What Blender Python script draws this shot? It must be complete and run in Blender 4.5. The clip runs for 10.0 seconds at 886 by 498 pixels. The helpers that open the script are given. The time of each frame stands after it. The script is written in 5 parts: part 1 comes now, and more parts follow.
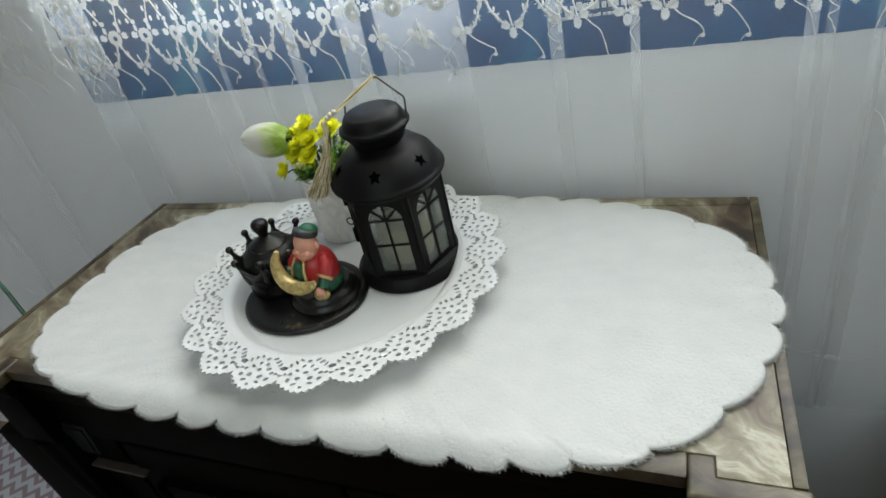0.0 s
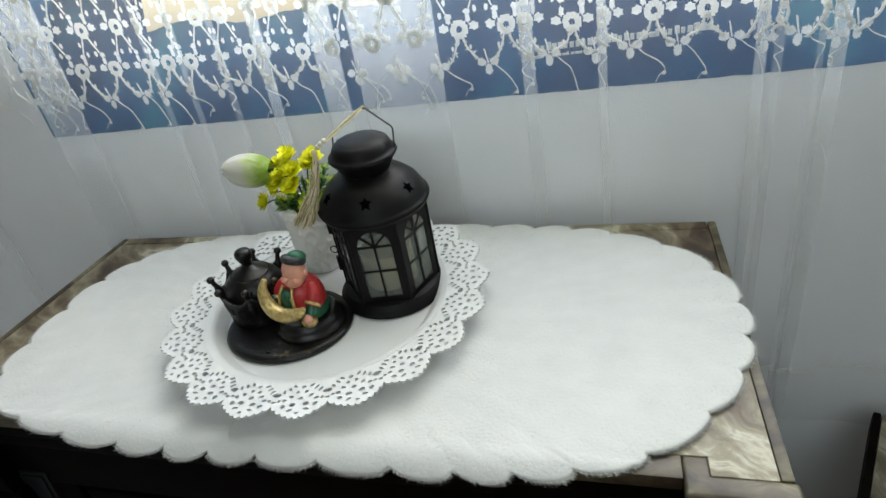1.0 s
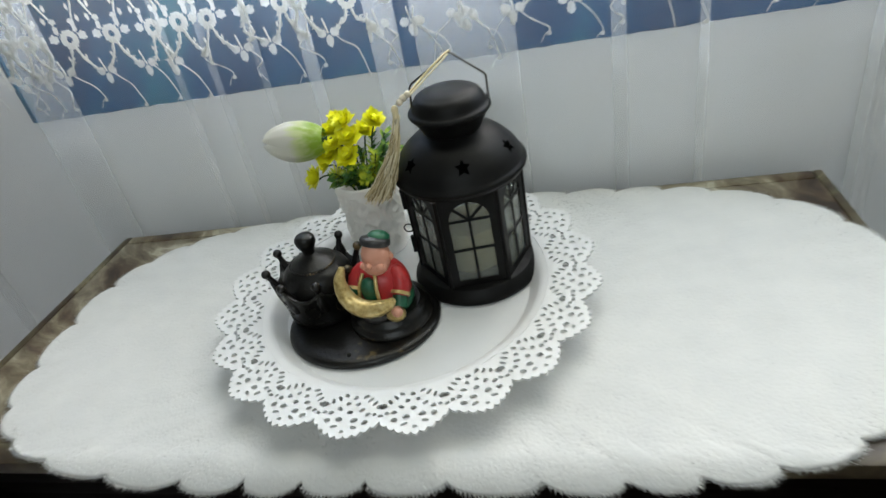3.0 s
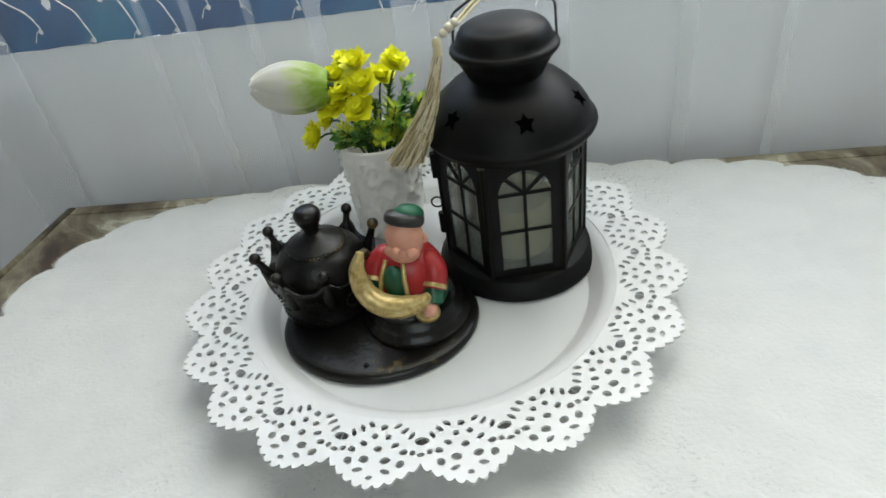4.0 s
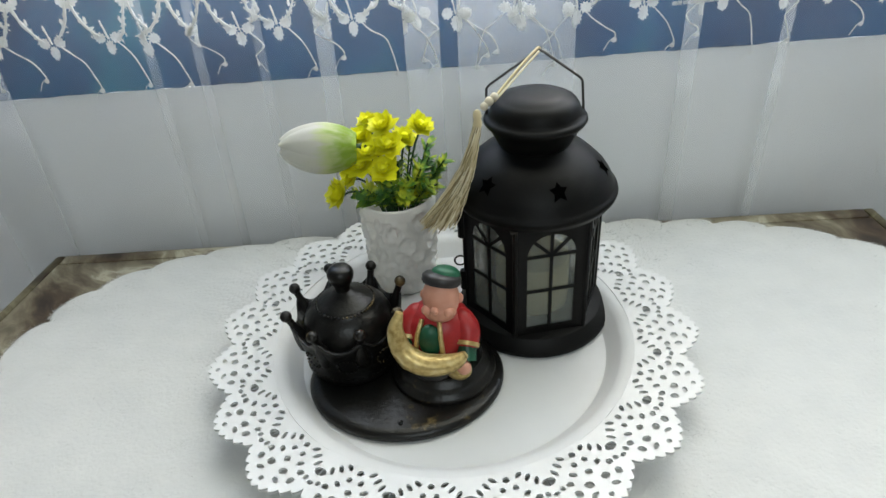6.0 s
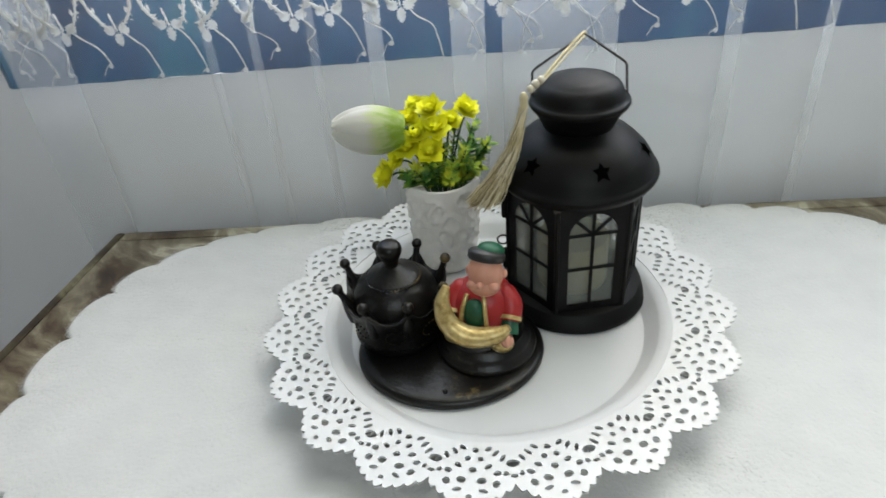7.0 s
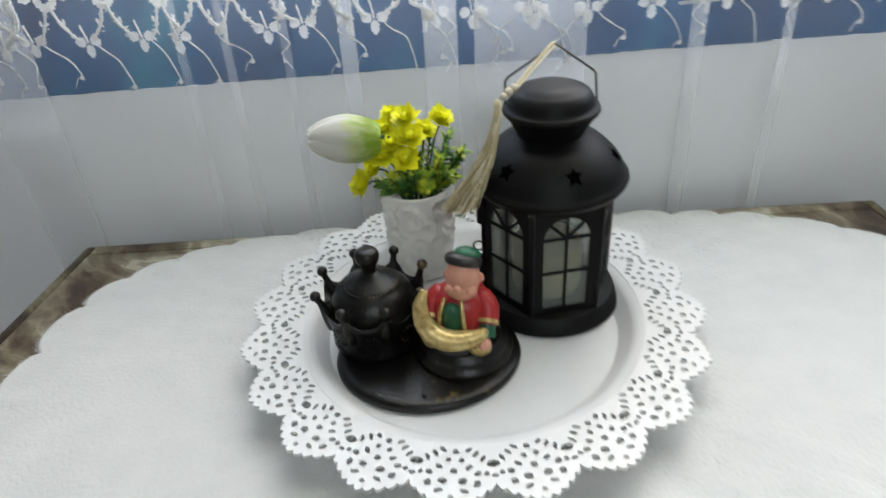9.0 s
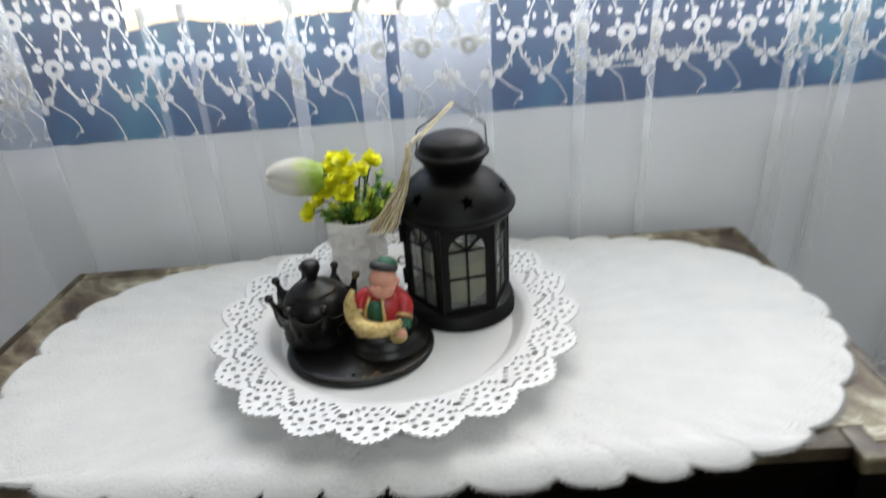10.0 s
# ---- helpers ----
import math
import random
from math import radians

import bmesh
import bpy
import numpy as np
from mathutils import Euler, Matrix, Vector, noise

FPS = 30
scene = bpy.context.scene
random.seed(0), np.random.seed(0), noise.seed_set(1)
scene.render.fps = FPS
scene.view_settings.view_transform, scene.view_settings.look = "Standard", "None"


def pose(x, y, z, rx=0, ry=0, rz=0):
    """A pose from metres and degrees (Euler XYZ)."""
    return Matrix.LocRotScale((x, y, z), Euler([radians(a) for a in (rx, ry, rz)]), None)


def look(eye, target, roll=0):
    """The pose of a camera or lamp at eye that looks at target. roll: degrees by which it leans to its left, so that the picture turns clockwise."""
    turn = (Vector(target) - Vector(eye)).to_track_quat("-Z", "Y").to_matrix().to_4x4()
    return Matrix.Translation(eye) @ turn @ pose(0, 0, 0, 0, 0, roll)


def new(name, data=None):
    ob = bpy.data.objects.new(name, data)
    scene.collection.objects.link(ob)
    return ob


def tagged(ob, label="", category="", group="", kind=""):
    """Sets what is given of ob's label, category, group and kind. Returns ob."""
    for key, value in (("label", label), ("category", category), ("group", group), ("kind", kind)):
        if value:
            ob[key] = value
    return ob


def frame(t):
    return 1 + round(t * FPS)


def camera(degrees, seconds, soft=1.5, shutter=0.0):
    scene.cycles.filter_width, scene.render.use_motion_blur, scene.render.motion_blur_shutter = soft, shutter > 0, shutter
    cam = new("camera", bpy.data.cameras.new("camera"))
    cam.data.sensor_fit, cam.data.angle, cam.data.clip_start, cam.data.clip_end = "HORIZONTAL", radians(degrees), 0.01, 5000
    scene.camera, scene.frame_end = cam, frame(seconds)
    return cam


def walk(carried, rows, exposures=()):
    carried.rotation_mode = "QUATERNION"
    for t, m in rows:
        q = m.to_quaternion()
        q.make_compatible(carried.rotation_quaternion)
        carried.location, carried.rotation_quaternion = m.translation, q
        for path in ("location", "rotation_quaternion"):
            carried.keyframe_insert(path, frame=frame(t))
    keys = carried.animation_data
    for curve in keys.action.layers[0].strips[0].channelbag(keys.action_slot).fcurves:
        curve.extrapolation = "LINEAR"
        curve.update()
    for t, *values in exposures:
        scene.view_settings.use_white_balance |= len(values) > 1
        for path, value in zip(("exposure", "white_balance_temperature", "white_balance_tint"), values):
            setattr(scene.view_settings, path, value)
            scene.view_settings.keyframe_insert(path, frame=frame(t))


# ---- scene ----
cam = camera(70.6, 10.0, shutter=0.5)
PATH = [
    (0, (0.326, -0.366, 1.138), (-0.393, 1.111, -0.002), -13.9),
    (0.5, (0.3, -0.379, 1.138), (-0.327, 1.165, 0.032), -13.3),
    (1, (0.287, -0.401, 1.143), (-0.242, 1.205, 0.076), -10.7),
    (1.5, (0.27, -0.407, 1.131), (-0.236, 1.165, 0.003), -13.2),
    (2, (0.238, -0.42, 1.13), (-0.189, 1.178, 0.006), -13.7),
    (2.5, (0.207, -0.416, 1.135), (-0.157, 1.227, 0.053), -12.5),
    (2.7, (0.18, -0.398, 1.124), (-0.226, 1.23, 0.034), -12.2),
    (3.8, (0.081, -0.266, 1.056), (-0.216, 1.307, -0.143), -10.0),
    (4, (0.068, -0.266, 1.049), (-0.202, 1.309, -0.153), -8.9),
    (4.5, (0.04, -0.272, 1.055), (-0.164, 1.299, -0.166), -10.0),
    (5, (0.032, -0.273, 1.069), (-0.097, 1.334, -0.116), -8.9),
    (5.5, (0.018, -0.272, 1.071), (-0.051, 1.395, -0.032), -4.8),
    (6.8, (0.01, -0.287, 1.077), (-0.113, 1.348, -0.068), -5.0),
    (7, (0.005, -0.292, 1.077), (-0.177, 1.343, -0.06), -5.6),
    (7.5, (0.0, -0.288, 1.069), (-0.201, 1.358, -0.051), -3.8),
    (8, (0.006, -0.266, 1.064), (-0.206, 1.36, -0.081), -4.8),
    (8.5, (0.0, -0.261, 1.072), (-0.198, 1.401, -0.023), -4.6),
    (9, (0.002, -0.301, 1.074), (-0.09, 1.367, -0.025), -4.6),
    (9.5, (0.007, -0.364, 1.08), (0.024, 1.285, -0.051), -5.7),
    (10, (0.052, -0.421, 1.106), (0.033, 1.335, 0.146), -4.0),
]
EXPOSURES = [(0.0, -0.48, 6500, 6), (1.0, -0.42, 6500, 6), (2.5, -0.42, 6500, 7), (4.5, -0.36, 6500, 7), (5.5, -0.36, 6500, 7), (7.0, -0.36, 6500, 9), (8.5, -0.34, 6500, 10), (9.5, -0.36, 6500, 12), (10.0, -0.25, 6500, 13)]
walk(cam, [(t, look(eye, target, roll)) for t, eye, target, roll in PATH], EXPOSURES)

# ---- world, lights, exposure ----
from mathutils import geometry

TOP = 0.75          # height of the console's top
WALL_Y = 0.265      # room face of the window wall

world = bpy.data.worlds.new("world")
scene.world = world
world.use_nodes = True
wn = world.node_tree
sky = wn.nodes.new("ShaderNodeTexSky")
sky.sky_type, sky.sun_disc = "NISHITA", False
sky.sun_elevation, sky.sun_rotation = radians(42), radians(20)
wn.links.new(sky.outputs[0], wn.nodes["Background"].inputs[0])
wn.nodes["Background"].inputs[1].default_value = 0.85


def area(name, m, sx, sy, watts, colour):
    lamp = bpy.data.lights.new(name, "AREA")
    lamp.shape, lamp.size, lamp.size_y, lamp.energy, lamp.color = "RECTANGLE", sx, sy, watts, colour
    ob = new(name, lamp)
    ob.matrix_world = m
    return ob


sun = bpy.data.lights.new("sun", "SUN")
sun.energy, sun.angle, sun.color = 0.5, radians(14), (1.0, 0.96, 0.9)
new("sun", sun).matrix_world = look((1.5, 4.0, 5.0), (0, 0, 0.8))
# daylight in the upper part of the window behind the curtain
area("window_daylight", look((0.33, 0.36, 1.52), (0.28, -0.25, 0.72)), 1.35, 0.98, 15.5, (1.0, 1.0, 0.87))
# added fill lamp that brightens the room side; no window stands there
area("room_fill", look((0.3, -1.8, 2.15), (0.1, 0.2, 0.95)), 1.1, 0.8, 14.5, (0.88, 0.97, 1.0))

# ---- materials ----


def mat(name):
    m = bpy.data.materials.new(name)
    m.use_nodes = True
    return m, m.node_tree, m.node_tree.nodes["Principled BSDF"]


def node(nt, kind, **values):
    n = nt.nodes.new(kind)
    for key, value in values.items():
        n.inputs[key.replace("_", " ")].default_value = value
    return n


def coords(nt, scale=(1, 1, 1), turn=(0, 0, 0), space="Object"):
    tc = nt.nodes.new("ShaderNodeTexCoord")
    mp = nt.nodes.new("ShaderNodeMapping")
    mp.inputs["Scale"].default_value = scale
    mp.inputs["Rotation"].default_value = [radians(a) for a in turn]
    nt.links.new(tc.outputs[space], mp.inputs[0])
    return mp.outputs[0]


def ramp(nt, fac, stops):
    r = nt.nodes.new("ShaderNodeValToRGB")
    while len(r.color_ramp.elements) < len(stops):
        r.color_ramp.elements.new(0.5)
    for e, (p, c) in zip(r.color_ramp.elements, stops):
        e.position, e.color = p, (*c, 1)
    nt.links.new(fac, r.inputs[0])
    return r.outputs[0]


def bump(nt, bsdf, height, strength, distance):
    b = node(nt, "ShaderNodeBump", Strength=strength, Distance=distance)
    nt.links.new(height, b.inputs["Height"])
    nt.links.new(b.outputs[0], bsdf.inputs["Normal"])


def plain(name, c1, c2, rough, scale=40.0, metal=0.0, bump_mm=0.0, bump_scale=None, rough_spread=0.1, sheen=0.0, spec=0.5):
    """Two-scale mottled paint, clay, plaster or metal."""
    m, nt, b = mat(name)
    co = coords(nt)
    n1 = node(nt, "ShaderNodeTexNoise", Scale=scale, Detail=6.0, Roughness=0.6)
    n2 = node(nt, "ShaderNodeTexNoise", Scale=scale * 0.15, Detail=3.0)
    for n in (n1, n2):
        nt.links.new(co, n.inputs["Vector"])
    mx = nt.nodes.new("ShaderNodeMath")
    mx.operation = "ADD"
    nt.links.new(n1.outputs[0], mx.inputs[0])
    nt.links.new(n2.outputs[0], mx.inputs[1])
    hf = nt.nodes.new("ShaderNodeMath")
    hf.operation, hf.inputs[1].default_value = "MULTIPLY", 0.5
    nt.links.new(mx.outputs[0], hf.inputs[0])
    nt.links.new(ramp(nt, hf.outputs[0], [(0.35, c1), (0.65, c2)]), b.inputs["Base Color"])
    mr = node(nt, "ShaderNodeMapRange")
    mr.inputs["To Min"].default_value, mr.inputs["To Max"].default_value = rough - rough_spread, min(1.0, rough + rough_spread)
    nt.links.new(hf.outputs[0], mr.inputs[0])
    nt.links.new(mr.outputs[0], b.inputs["Roughness"])
    b.inputs["Metallic"].default_value = metal
    b.inputs["Specular IOR Level"].default_value = spec
    if sheen:
        b.inputs["Sheen Weight"].default_value = sheen
    if bump_mm:
        n3 = node(nt, "ShaderNodeTexNoise", Scale=bump_scale or scale * 2, Detail=5.0)
        nt.links.new(co, n3.inputs["Vector"])
        bump(nt, b, n3.outputs[0], 0.6, bump_mm / 1000)
    return m


M_WALL = plain("wall_plaster", (0.815, 0.83, 0.845), (0.855, 0.865, 0.88), 0.75, 9, bump_mm=0.6, bump_scale=60)
M_CEIL = plain("ceiling_paint", (0.74, 0.74, 0.74), (0.8, 0.8, 0.8), 0.9, 8)
M_CLOTH = plain("plush_cloth", (0.5, 0.51, 0.505), (0.57, 0.575, 0.56), 0.95, 30, bump_mm=1.0, bump_scale=330, sheen=0.4)
M_FIBRE = plain("plush_fibre", (0.52, 0.525, 0.52), (0.6, 0.605, 0.59), 0.95, 40)
M_PLATE = plain("white_enamel", (0.585, 0.59, 0.59), (0.63, 0.635, 0.63), 0.42, 25, rough_spread=0.05)
M_BLACK = plain("black_powder_coat", (0.002, 0.002, 0.002), (0.004, 0.0039, 0.0037), 0.48, 90, bump_mm=0.12, bump_scale=900, rough_spread=0.06, spec=0.17)
# matt black that paints the darkness inside the roof's star holes
M_HOLE_SHADE = plain("hole_shade_black", (0.001, 0.001, 0.001), (0.0016, 0.0016, 0.0016), 1.0, 50, rough_spread=0.0, spec=0.0)
M_STEEL = plain("wire_steel", (0.03, 0.028, 0.025), (0.07, 0.065, 0.06), 0.4, 120, metal=0.8)
M_WAX = plain("candle_wax", (0.72, 0.62, 0.32), (0.8, 0.72, 0.42), 0.6, 30)
M_VASE = plain("vase_ceramic", (0.87, 0.845, 0.78), (0.9, 0.885, 0.84), 0.5, 60, bump_mm=0.3, bump_scale=300)
M_GREEN = plain("stem_green", (0.012, 0.045, 0.012), (0.03, 0.09, 0.02), 0.5, 90)
M_SKIN = plain("figure_skin_paint", (0.58, 0.26, 0.17), (0.68, 0.35, 0.25), 0.45, 160, rough_spread=0.12)
M_RED = plain("figure_red_paint", (0.32, 0.012, 0.014), (0.48, 0.03, 0.03), 0.4, 180)
M_FGREEN = plain("figure_green_paint", (0.006, 0.06, 0.03), (0.015, 0.12, 0.06), 0.4, 200)
M_HAT = plain("figure_black_paint", (0.012, 0.011, 0.012), (0.03, 0.028, 0.028), 0.4, 200)
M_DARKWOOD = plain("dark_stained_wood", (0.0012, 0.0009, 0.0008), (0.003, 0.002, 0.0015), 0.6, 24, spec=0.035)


def thread_gold():
    """Twisted gold-beige threads, each of its own tone."""
    m, nt, b = mat("tassel_thread")
    geo = nt.nodes.new("ShaderNodeNewGeometry")
    nt.links.new(ramp(nt, geo.outputs["Random Per Island"], [(0.0, (0.2, 0.15, 0.06)), (0.3, (0.48, 0.39, 0.2)), (0.65, (0.7, 0.6, 0.36)), (1.0, (0.9, 0.85, 0.66))]), b.inputs["Base Color"])
    b.inputs["Roughness"].default_value = 0.45
    return m


M_TASSEL = thread_gold()
M_BEAD = plain("bead_pearl", (0.6, 0.54, 0.4), (0.74, 0.68, 0.55), 0.25, 200)
M_FLOOR = plain("floor_laminate", (0.2, 0.13, 0.08), (0.32, 0.22, 0.14), 0.45, 12)
M_WIRE = plain("green_cable", (0.03, 0.1, 0.06), (0.05, 0.14, 0.09), 0.4, 60)
M_LINE = plain("shelf_edge_wood", (0.03, 0.026, 0.02), (0.06, 0.05, 0.04), 0.4, 80)
M_GLASS = plain("grey_bevelled_glass", (0.008, 0.0085, 0.009), (0.016, 0.0165, 0.018), 0.35, 20, spec=0.08)
M_PRINT = plain("worn_white_print", (0.45, 0.5, 0.52), (0.75, 0.78, 0.78), 0.8, 300)


def antique_bronze(name, lo):
    """Near-black cast resin with gold rubbed on its raised and worn places."""
    m, nt, b = mat(name)
    co = coords(nt)
    n1 = node(nt, "ShaderNodeTexNoise", Scale=55.0, Detail=8.0, Roughness=0.65)
    n2 = node(nt, "ShaderNodeTexNoise", Scale=14.0, Detail=2.0)
    for n in (n1, n2):
        nt.links.new(co, n.inputs["Vector"])
    mx = nt.nodes.new("ShaderNodeMath")
    mx.operation = "MULTIPLY"
    nt.links.new(n1.outputs[0], mx.inputs[0])
    nt.links.new(n2.outputs[0], mx.inputs[1])
    nt.links.new(ramp(nt, mx.outputs[0], [(lo, (0.003, 0.0028, 0.0025)), (lo + 0.08, (0.007, 0.0058, 0.0045)), (lo + 0.2, (0.24, 0.17, 0.07))]), b.inputs["Base Color"])
    b.inputs["Roughness"].default_value = 0.33
    b.inputs["Specular IOR Level"].default_value = 0.36
    n3 = node(nt, "ShaderNodeTexNoise", Scale=320.0, Detail=4.0)
    nt.links.new(co, n3.inputs["Vector"])
    bump(nt, b, n3.outputs[0], 0.5, 0.0006)
    return m


def gold_paint():
    m, nt, b = mat("gold_paint")
    co = coords(nt)
    n1 = node(nt, "ShaderNodeTexNoise", Scale=240.0, Detail=6.0)
    nt.links.new(co, n1.inputs["Vector"])
    nt.links.new(ramp(nt, n1.outputs[0], [(0.3, (0.34, 0.23, 0.07)), (0.5, (0.56, 0.42, 0.17)), (0.75, (0.66, 0.55, 0.28))]), b.inputs["Base Color"])
    b.inputs["Roughness"].default_value, b.inputs["Metallic"].default_value = 0.38, 0.55
    bump(nt, b, n1.outputs[0], 0.3, 0.0004)
    return m


def marbled_wood(name, turn, light=1.0, tint=(1.0, 0.98, 0.86)):
    """Rustic printed board: brown and grey bands with pale streaks."""
    m, nt, b = mat(name)
    co = coords(nt, (1, 1, 1), (0, 0, turn))
    warp = node(nt, "ShaderNodeTexNoise", Scale=5.0, Detail=4.0)
    nt.links.new(co, warp.inputs["Vector"])
    mixv = nt.nodes.new("ShaderNodeMixRGB")
    mixv.inputs[0].default_value = 0.2
    nt.links.new(co, mixv.inputs[1])
    nt.links.new(warp.outputs["Color"], mixv.inputs[2])
    mp = nt.nodes.new("ShaderNodeMapping")
    mp.inputs["Scale"].default_value = (9, 27, 12)
    nt.links.new(mixv.outputs[0], mp.inputs[0])
    n1 = node(nt, "ShaderNodeTexNoise", Scale=1.0, Detail=7.0, Roughness=0.62)
    nt.links.new(mp.outputs[0], n1.inputs["Vector"])
    c = [(0.36, (0.03, 0.018, 0.011)), (0.43, (0.1, 0.066, 0.043)), (0.5, (0.2, 0.17, 0.125)), (0.56, (0.33, 0.3, 0.24)), (0.61, (0.62, 0.6, 0.53)), (0.68, (0.2, 0.16, 0.12))]
    nt.links.new(ramp(nt, n1.outputs[0], [(p, tuple(v * light * w for v, w in zip(k, tint))) for p, k in c]), b.inputs["Base Color"])
    b.inputs["Roughness"].default_value = 0.42
    bump(nt, b, n1.outputs[0], 0.25, 0.001)
    return m


def blue_fabric():
    """Blue sheet behind the glass, in broad uneven tones, with a fine horizontal weave; a little light comes through it."""
    m, nt, b = mat("blue_sheet")
    co = coords(nt)
    n1 = node(nt, "ShaderNodeTexNoise", Scale=9.0, Detail=3.0)
    nt.links.new(coords(nt, (1, 1, 0.6)), n1.inputs["Vector"])
    col = ramp(nt, n1.outputs[0], [(0.35, (0.007, 0.05, 0.145)), (0.55, (0.012, 0.095, 0.21)), (0.7, (0.035, 0.18, 0.26))])
    nt.links.new(col, b.inputs["Base Color"])
    b.inputs["Roughness"].default_value = 0.8
    b.inputs["Specular IOR Level"].default_value = 0.15
    w = node(nt, "ShaderNodeTexWave", Scale=160.0, Distortion=1.0)
    w.bands_direction = "Z"
    nt.links.new(co, w.inputs["Vector"])
    bump(nt, b, w.outputs[1], 0.08, 0.0004)
    tr = nt.nodes.new("ShaderNodeBsdfTranslucent")
    nt.links.new(col, tr.inputs[0])
    mix = nt.nodes.new("ShaderNodeMixShader")
    mix.inputs[0].default_value = 0.28
    nt.links.new(b.outputs[0], mix.inputs[1])
    nt.links.new(tr.outputs[0], mix.inputs[2])
    nt.links.new(mix.outputs[0], nt.nodes["Material Output"].inputs[0])
    return m


def thin_cloth(name, colour, see_through, weave=0.0, front=None):
    """Voile, thread or frosted sheet: part clear, part white that scatters from both sides."""
    m, nt, b = mat(name)
    nt.nodes.remove(b)
    df, tl, tp = (nt.nodes.new("ShaderNodeBsdf" + k) for k in ("Diffuse", "Translucent", "Transparent"))
    df.inputs[0].default_value, tl.inputs[0].default_value = (*(front or colour), 1), (*colour, 1)
    a, c = nt.nodes.new("ShaderNodeMixShader"), nt.nodes.new("ShaderNodeMixShader")
    a.inputs[0].default_value = 0.5
    nt.links.new(df.outputs[0], a.inputs[1])
    nt.links.new(tl.outputs[0], a.inputs[2])
    nt.links.new(a.outputs[0], c.inputs[1])
    nt.links.new(tp.outputs[0], c.inputs[2])
    c.inputs[0].default_value = see_through
    if weave:
        n1 = node(nt, "ShaderNodeTexNoise", Scale=22.0, Detail=4.0)
        nt.links.new(coords(nt, (1, 1, 0.15)), n1.inputs["Vector"])
        mr = node(nt, "ShaderNodeMapRange")
        mr.inputs["To Min"].default_value, mr.inputs["To Max"].default_value = see_through - weave, min(1, see_through + weave)
        nt.links.new(n1.outputs[0], mr.inputs[0])
        nt.links.new(mr.outputs[0], c.inputs[0])
    nt.links.new(c.outputs[0], nt.nodes["Material Output"].inputs[0])
    return m


def petal_paint(name, stops, axis_scale, turn=(0, 0, 0), rough=0.55):
    m, nt, b = mat(name)
    n1 = node(nt, "ShaderNodeTexNoise", Scale=1.0, Detail=4.0)
    nt.links.new(coords(nt, axis_scale, turn), n1.inputs["Vector"])
    nt.links.new(ramp(nt, n1.outputs[0], stops), b.inputs["Base Color"])
    b.inputs["Roughness"].default_value = rough
    b.inputs["Subsurface Weight"].default_value = 0.5
    b.inputs["Subsurface Radius"].default_value = (0.006, 0.006, 0.003)
    return m


M_BRONZE = antique_bronze("black_gold_rubbed", 0.305)
M_TIP = antique_bronze("worn_gold_tip", 0.16)
M_GOLD = gold_paint()
M_BOARD = marbled_wood("marbled_board", 35, 0.72)
M_BORDER = marbled_wood("marbled_border", 8, 0.29, (1.0, 0.93, 0.64))
M_SIDE = marbled_wood("marbled_side_board", 80, 0.4)
M_BLUE = blue_fabric()
M_VOILE = thin_cloth("curtain_voile", (0.94, 0.95, 0.95), 0.865, 0.04, (0.85, 0.86, 0.87))
M_PLEAT = thin_cloth("curtain_voile_doubled", (0.95, 0.96, 0.96), 0.76, 0.05, (0.86, 0.87, 0.88))
M_THREAD = thin_cloth("embroidery_thread", (0.88, 0.88, 0.85), 0.16, 0.08, (0.8, 0.81, 0.79))
M_FROST = thin_cloth("frosted_pane", (0.42, 0.45, 0.42), 0.6, 0.12)
M_YELLOW = petal_paint("yellow_petal", [(0.3, (0.84, 0.8, 0.012)), (0.6, (0.95, 0.94, 0.03))], (120, 120, 120))
M_LEAF = petal_paint("leaf_green", [(0.3, (0.015, 0.075, 0.018)), (0.47, (0.08, 0.22, 0.025)), (0.58, (0.38, 0.48, 0.03)), (0.72, (0.65, 0.65, 0.04))], (90, 90, 60))


def tulip_paint():
    """White towards the tip, fresh green towards the stem, streaked along the petal."""
    m, nt, b = mat("tulip_petal")
    tc = nt.nodes.new("ShaderNodeTexCoord")
    sp = nt.nodes.new("ShaderNodeSeparateXYZ")
    nt.links.new(tc.outputs["Object"], sp.inputs[0])
    n1 = node(nt, "ShaderNodeTexNoise", Scale=1.0, Detail=5.0)
    nt.links.new(coords(nt, (25, 220, 220)), n1.inputs["Vector"])
    mr = node(nt, "ShaderNodeMapRange")
    mr.inputs["From Min"].default_value, mr.inputs["From Max"].default_value = -0.042, -0.004
    nt.links.new(sp.outputs[0], mr.inputs[0])
    ad = nt.nodes.new("ShaderNodeMath")
    ad.operation = "ADD"
    nt.links.new(mr.outputs[0], ad.inputs[0])
    sc = nt.nodes.new("ShaderNodeMath")
    sc.operation, sc.inputs[1].default_value = "MULTIPLY_ADD", 0.9
    sc.inputs[2].default_value = -0.45
    nt.links.new(n1.outputs[0], sc.inputs[0])
    nt.links.new(sc.outputs[0], ad.inputs[1])
    nt.links.new(ramp(nt, ad.outputs[0], [(0.4, (0.88, 0.87, 0.82)), (0.68, (0.74, 0.81, 0.45)), (1.0, (0.42, 0.6, 0.08))]), b.inputs["Base Color"])
    b.inputs["Roughness"].default_value = 0.5
    bump(nt, b, n1.outputs[0], 0.3, 0.0008)
    return m


M_TULIP = tulip_paint()


